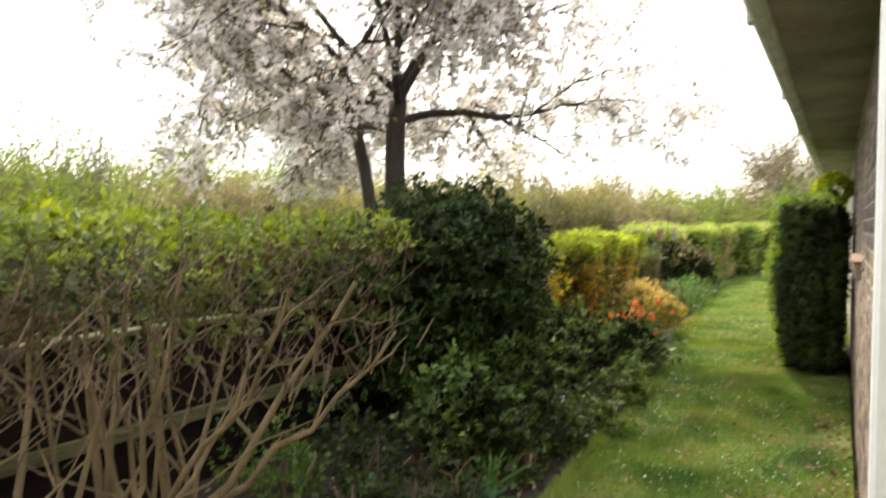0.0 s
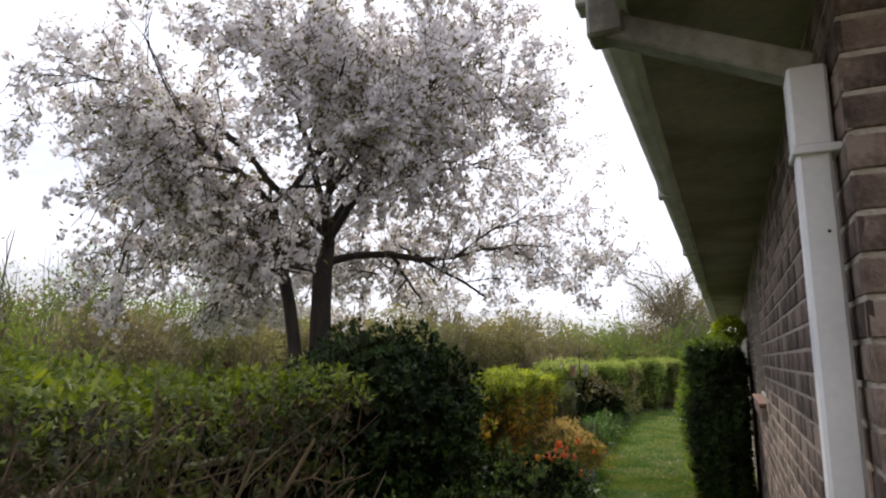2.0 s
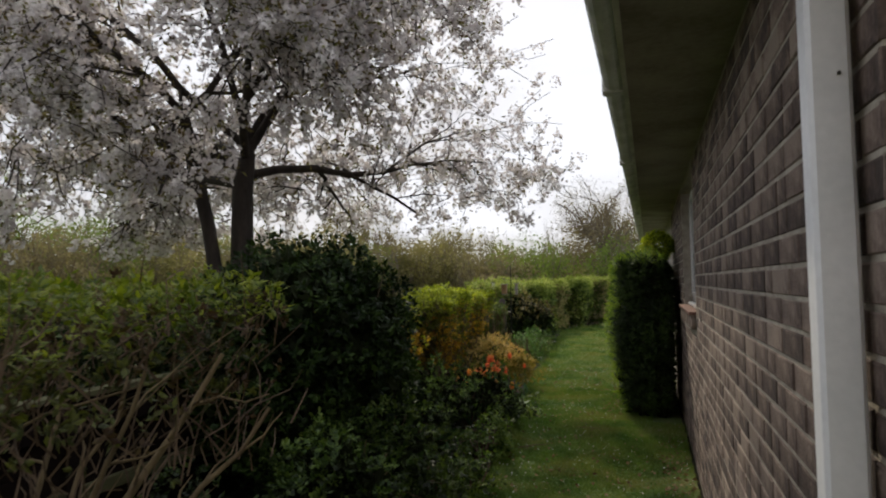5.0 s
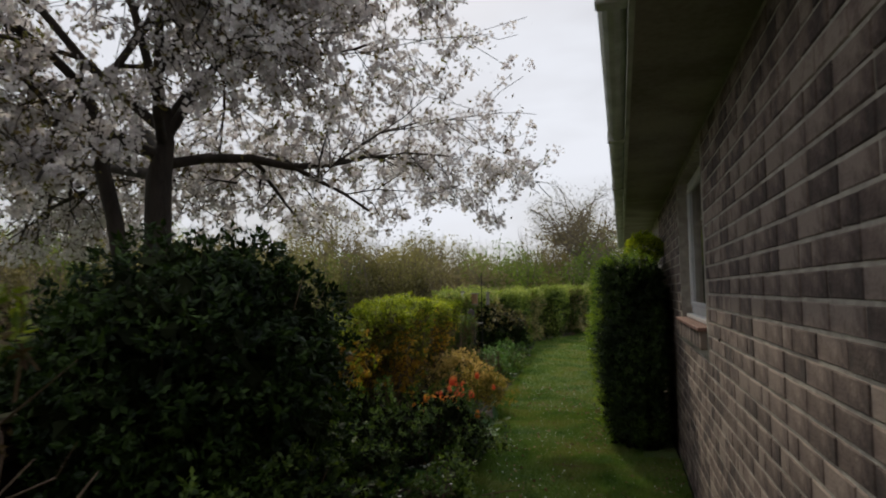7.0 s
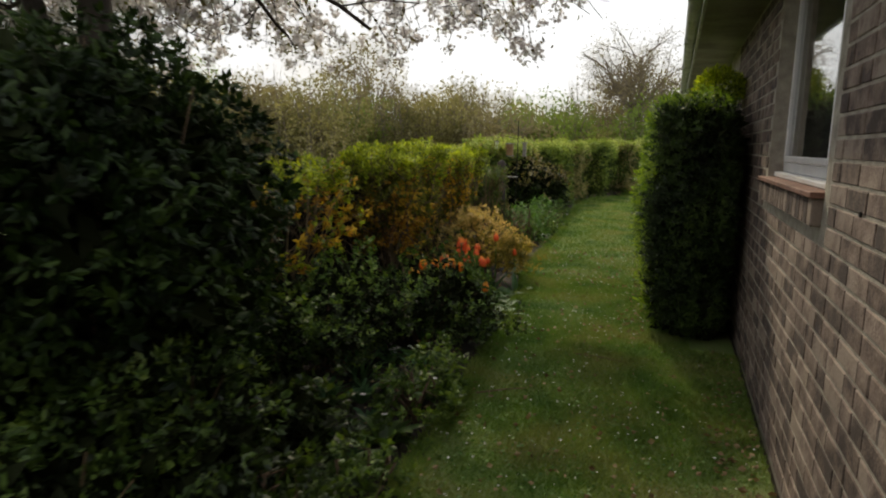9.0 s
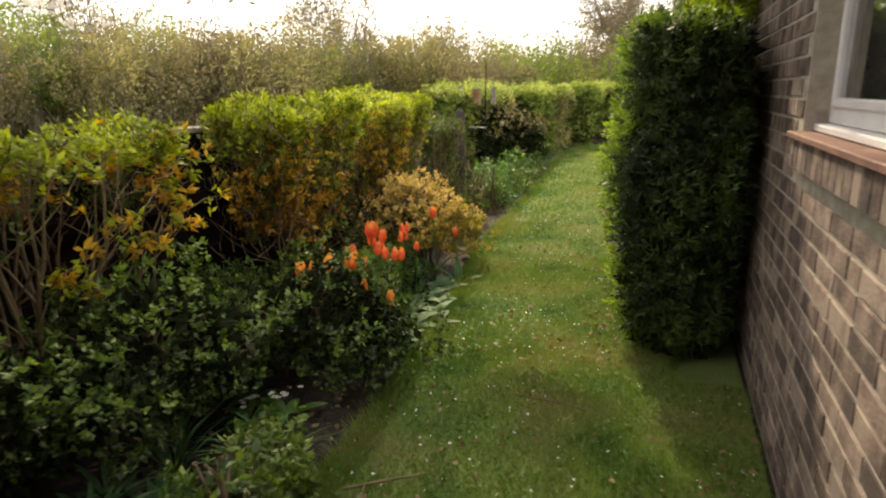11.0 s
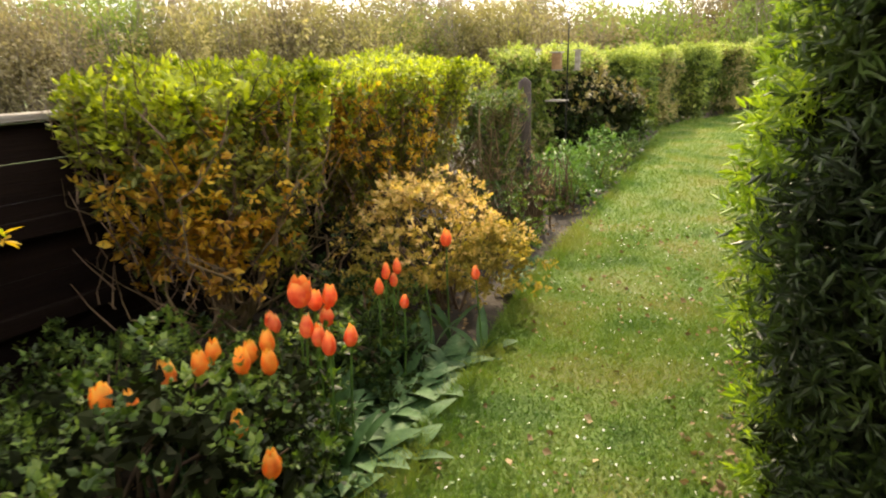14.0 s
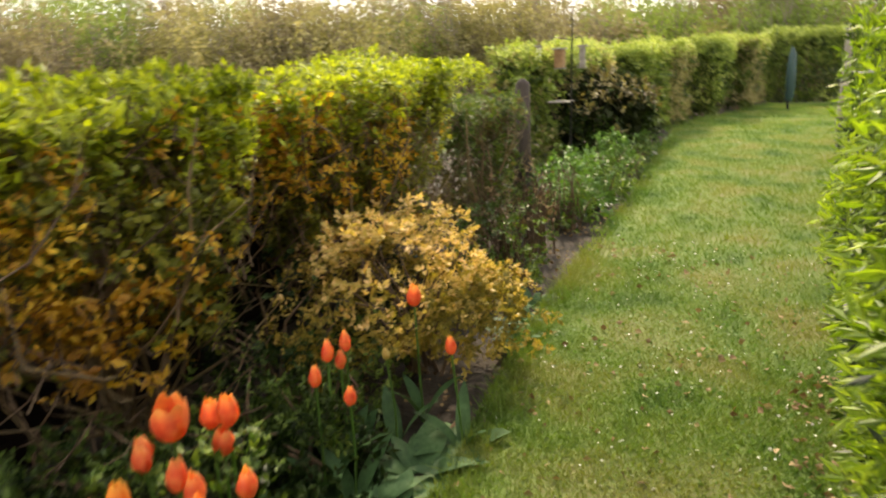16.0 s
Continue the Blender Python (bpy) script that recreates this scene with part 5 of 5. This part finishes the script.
# ---- lawn cover ----
def grass():
    rng = np.random.default_rng(81)
    n = 300000
    y = np.concatenate([rng.uniform(2.2, 10.5, int(n * 0.7)), rng.uniform(10.5, 23.5, n - int(n * 0.7))])
    e = np.array([edge_x(v) for v in y])
    r = np.where(y < 9.2, np.where(y > 6.9, -0.2, WALL_X - 0.03), 1.2)
    x = e - 0.05 + (r - e + 0.05) * rng.uniform(size=n)
    z = 0.03 + 0.008 * np.sin(x * 2.1 + y * 1.3) + 0.006 * np.sin(y * 3.1 - x) - 0.004
    patch = lumpy(np.stack([x, y, 0 * x], 1), 3.5, 12)
    tall = (0.018 + np.where(y > 10.5, 0.003, 0.010) * patch + 0.016 * rng.uniform(size=n) ** 2) * np.where(np.abs(x - e) < 0.08, 1.9, 1.0) * np.where(y > 10.5, 1.6, 1)
    tall = np.maximum(tall, 0.008)
    a = rng.uniform(0, 6.28, n)
    w = np.where(y > 10.5, 0.0045, 0.0028)
    lean = rng.normal(size=(n, 2)) * tall[:, None] * 0.7
    b = np.stack([x, y, z], 1)
    side = np.stack([np.cos(a) * w, np.sin(a) * w, 0 * w], 1)
    tip = b + np.stack([lean[:, 0], lean[:, 1], tall], 1)
    v = np.stack([b - side, b + side, tip], 1).reshape(-1, 3)
    mesh_part("grass", v, np.arange(3 * n), 3, M_GRASS, kind="stuff", label="short uneven lawn grass with mossy and dry patches")


def scatter(name, n, size, material, label, seed, x_off=(0.0, 1.0), ys=(3.0, 11.0), flat=0.8, z=0.045, bed=False):
    rng = np.random.default_rng(seed)
    y = rng.uniform(*ys, n)
    e = np.array([edge_x(v) for v in y])
    r = np.where((y > 6.9) & (y < 9.2), -0.5, WALL_X - 0.05)
    x = e + (r - e) * rng.uniform(*x_off, n)
    if bed:
        x = rng.uniform(-3.0, e - 0.03)
    p = np.stack([x, y, z + 0.006 * rng.uniform(size=n)], 1)
    out = unit(np.stack([rng.normal(size=n), rng.normal(size=n), 0.12 * rng.normal(size=n)], 1))
    leaves(name, rng, p, size, material, slim=0.8, out=out, align=0.9, kind="stuff", label=label)


grass()
scatter("fallen_petals", 800, 0.014, M_WHITE, "fallen white blossom petals on the lawn", 82)
scatter("dead_leaves", 700, 0.03, M_LITTER, "dry brown leaf bits on the lawn", 83)
scatter("wall_litter", 550, 0.030, M_LITTER, "dry leaves gathered along the foot of the wall and hedge", 84, x_off=(0.86, 1.0), z=0.04)
scatter("clover", 5000, 0.018, M_FLOWERGREEN, "clover and small weeds among the lawn grass", 85, z=0.035)
scatter("bed_litter", 1500, 0.028, M_LITTER, "dry leaf litter and petals on the soil", 86, ys=(1.0, 12.0), z=0.015, bed=True)
for x, y, a, l in ((-1.2, 5.7, 35, 0.3), (-0.75, 6.48, -10, 0.34)):
    s = empty("fallen_twig", x, y, 0.04, "pale forked dead twig lying on the grass", "twig")
    ca, sa = math.cos(radians(a)), math.sin(radians(a))
    tubes("main_twig", [[(-ca * l / 2, -sa * l / 2, 0.004, 0.006), (0.01, 0.0, 0.012, 0.005), (ca * l / 2, sa * l / 2, 0.006, 0.003)]], M_STEM, s, 5)
    tubes("side_twig", [[(-ca * l / 4, -sa * l / 4, 0.008, 0.004), (-ca * l / 4 + 0.02, -sa * l / 4 - 0.08, 0.006, 0.002)]], M_STEM, s, 4)


# ---- small things ----
def small_things():
    # No real opening: a black disc paints the dark inside of the hole.
    h = empty("wall_hole", WALL_X - 0.002, 4.49, 1.22, "small dark drilled hole in the brick wall", "hole")
    bm = bmesh.new()
    bmesh.ops.create_cone(bm, cap_ends=True, segments=10, radius1=0.009, radius2=0.009, depth=0.006)
    bmesh.ops.transform(bm, matrix=pose(0, 0, 0, 0, 90, 0), verts=bm.verts[:])
    part("dark_disc", bm, M_METAL, h)
    # Black strip on the board, painting the darkness inside the slot.
    v = empty("soffit_vent", -0.1, CORNER_Y + 0.42, SOFFIT_Z - 0.004, "small dark slot vent in the soffit", "vent")
    boxes("slot", [(-0.05, 0.03, -0.012, 0.012, 0.0, 0.003)], M_METAL, v)
    t = empty("dead_spray", WALL_X + 0.12, CORNER_Y - 0.1, 1.98, "pale dead twig spray caught on the gable trellis", "twig")
    tubes("twig", [[(-0.05, 0, 0, 0.002), (0.02, 0.01, 0.0, 0.003), (0.2, 0.03, 0.02, 0.004)]], M_STEM, t, 4)
    tubes("side_twig", [[(0.0, 0, 0, 0.002), (-0.03, -0.01, 0.02, 0.0015)]], M_STEM, t, 4)
    tubes("side_twig", [[(0.06, 0.01, 0.002, 0.002), (0.02, 0.0, -0.02, 0.0015)]], M_STEM, t, 4)


small_things()


# ---- bricks ----
def brick_mesh(length, seed, front=0.012, height=0.065):
    rng = random.Random(seed)
    bm = bmesh.new()
    c = 0.0035
    x0 = 0.0
    pts = []
    for ring, (x, ins) in enumerate(((front, 0.0), (c, 0.0), (x0, c))):
        row = []
        for y, z in ((0, 0), (length, 0), (length, height), (0, height)):
            yy = y + (ins if y == 0 else -ins)
            zz = z + (ins if z == 0 else -ins)
            row.append(bm.verts.new((x + rng.uniform(-0.0006, 0.0006), yy + rng.uniform(-0.0012, 0.0012), zz + rng.uniform(-0.0012, 0.0012))))
        pts.append(row)
    for a, b in zip(pts, pts[1:]):
        for k in range(4):
            bm.faces.new((a[k], b[k], b[(k + 1) % 4], a[(k + 1) % 4]))
    bm.faces.new(pts[-1])
    bmesh.ops.recalc_face_normals(bm, faces=bm.faces[:])
    if sum(f.normal.x * f.calc_area() for f in bm.faces) > 0:
        bmesh.ops.reverse_faces(bm, faces=bm.faces[:])
    me = bpy.data.meshes.new("brick")
    bm.to_mesh(me)
    bm.free()
    return me


def lay_bricks():
    rng = random.Random(17)
    kinds = {"s": [brick_mesh(0.215, k) for k in range(4)], "h": [brick_mesh(0.1025, 10 + k) for k in range(3)]}
    for ms in kinds.values():
        for me in ms:
            me.materials.append(M_BRICK)
    wall = bpy.data.objects["wall_side"]
    near, rest = [], []
    for row in range(31):
        z = 0.02 + 0.075 * row
        y = CORNER_Y + (0.0 if row % 2 else -0.1125)
        while y < 9.0:
            kind = "h" if rng.random() < 0.18 or y < CORNER_Y else "s"
            length = 0.215 if kind == "s" else 0.1025
            start = max(y, CORNER_Y)
            if y < CORNER_Y:
                start = CORNER_Y
            y = start + length + 0.01
            if start + length > WIN_Y0 - 0.003 and start < WIN_Y1 + 0.003 and z + 0.065 > WIN_Z0 - 0.13 and z < WIN_Z1:
                if start < WIN_Y0 - 0.06 and start + 0.1025 < WIN_Y0:
                    kind, length = "h", 0.1025
                elif start + length > WIN_Y1 + 0.12:
                    y = start + 0.02
                    continue
                else:
                    continue
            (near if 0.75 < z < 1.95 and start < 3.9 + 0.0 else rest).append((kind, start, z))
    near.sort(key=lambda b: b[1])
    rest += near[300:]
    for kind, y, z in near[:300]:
        ob = new("brick", rng.choice(kinds[kind]))
        ob.matrix_world = pose(WALL_X + rng.uniform(-0.0015, 0.0015), y, z)
        ob.parent = wall
    vs, fs, base = [], [], 0
    for kind, y, z in rest:
        me = rng.choice(kinds[kind])
        off = np.array((WALL_X + rng.uniform(-0.0015, 0.0015), y, z))
        vs += [np.array(v.co) + off for v in me.vertices]
        for p in me.polygons:
            fs += [base + i for i in p.vertices]
        base += len(me.vertices)
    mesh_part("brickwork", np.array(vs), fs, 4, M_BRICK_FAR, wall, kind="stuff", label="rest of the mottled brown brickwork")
    # gable face: bricks laid along x
    gable = bpy.data.objects["wall_gable"]
    for row in range(30):
        z = 0.02 + 0.075 * row
        x = WALL_X + (0.0 if row % 2 == 0 else -0.1125)
        while x < 0.9:
            length = 0.215 if x >= WALL_X and rng.random() > 0.15 else 0.1025
            start = max(x, WALL_X)
            ob = new("brick", rng.choice(kinds["s" if length > 0.2 else "h"]))
            ob.matrix_world = Matrix.Translation((start + length, CORNER_Y + rng.uniform(-0.001, 0.001), z)) @ pose(0, 0, 0, 0, 0, 90)
            ob.parent = gable
            x = start + length + 0.01


lay_bricks()
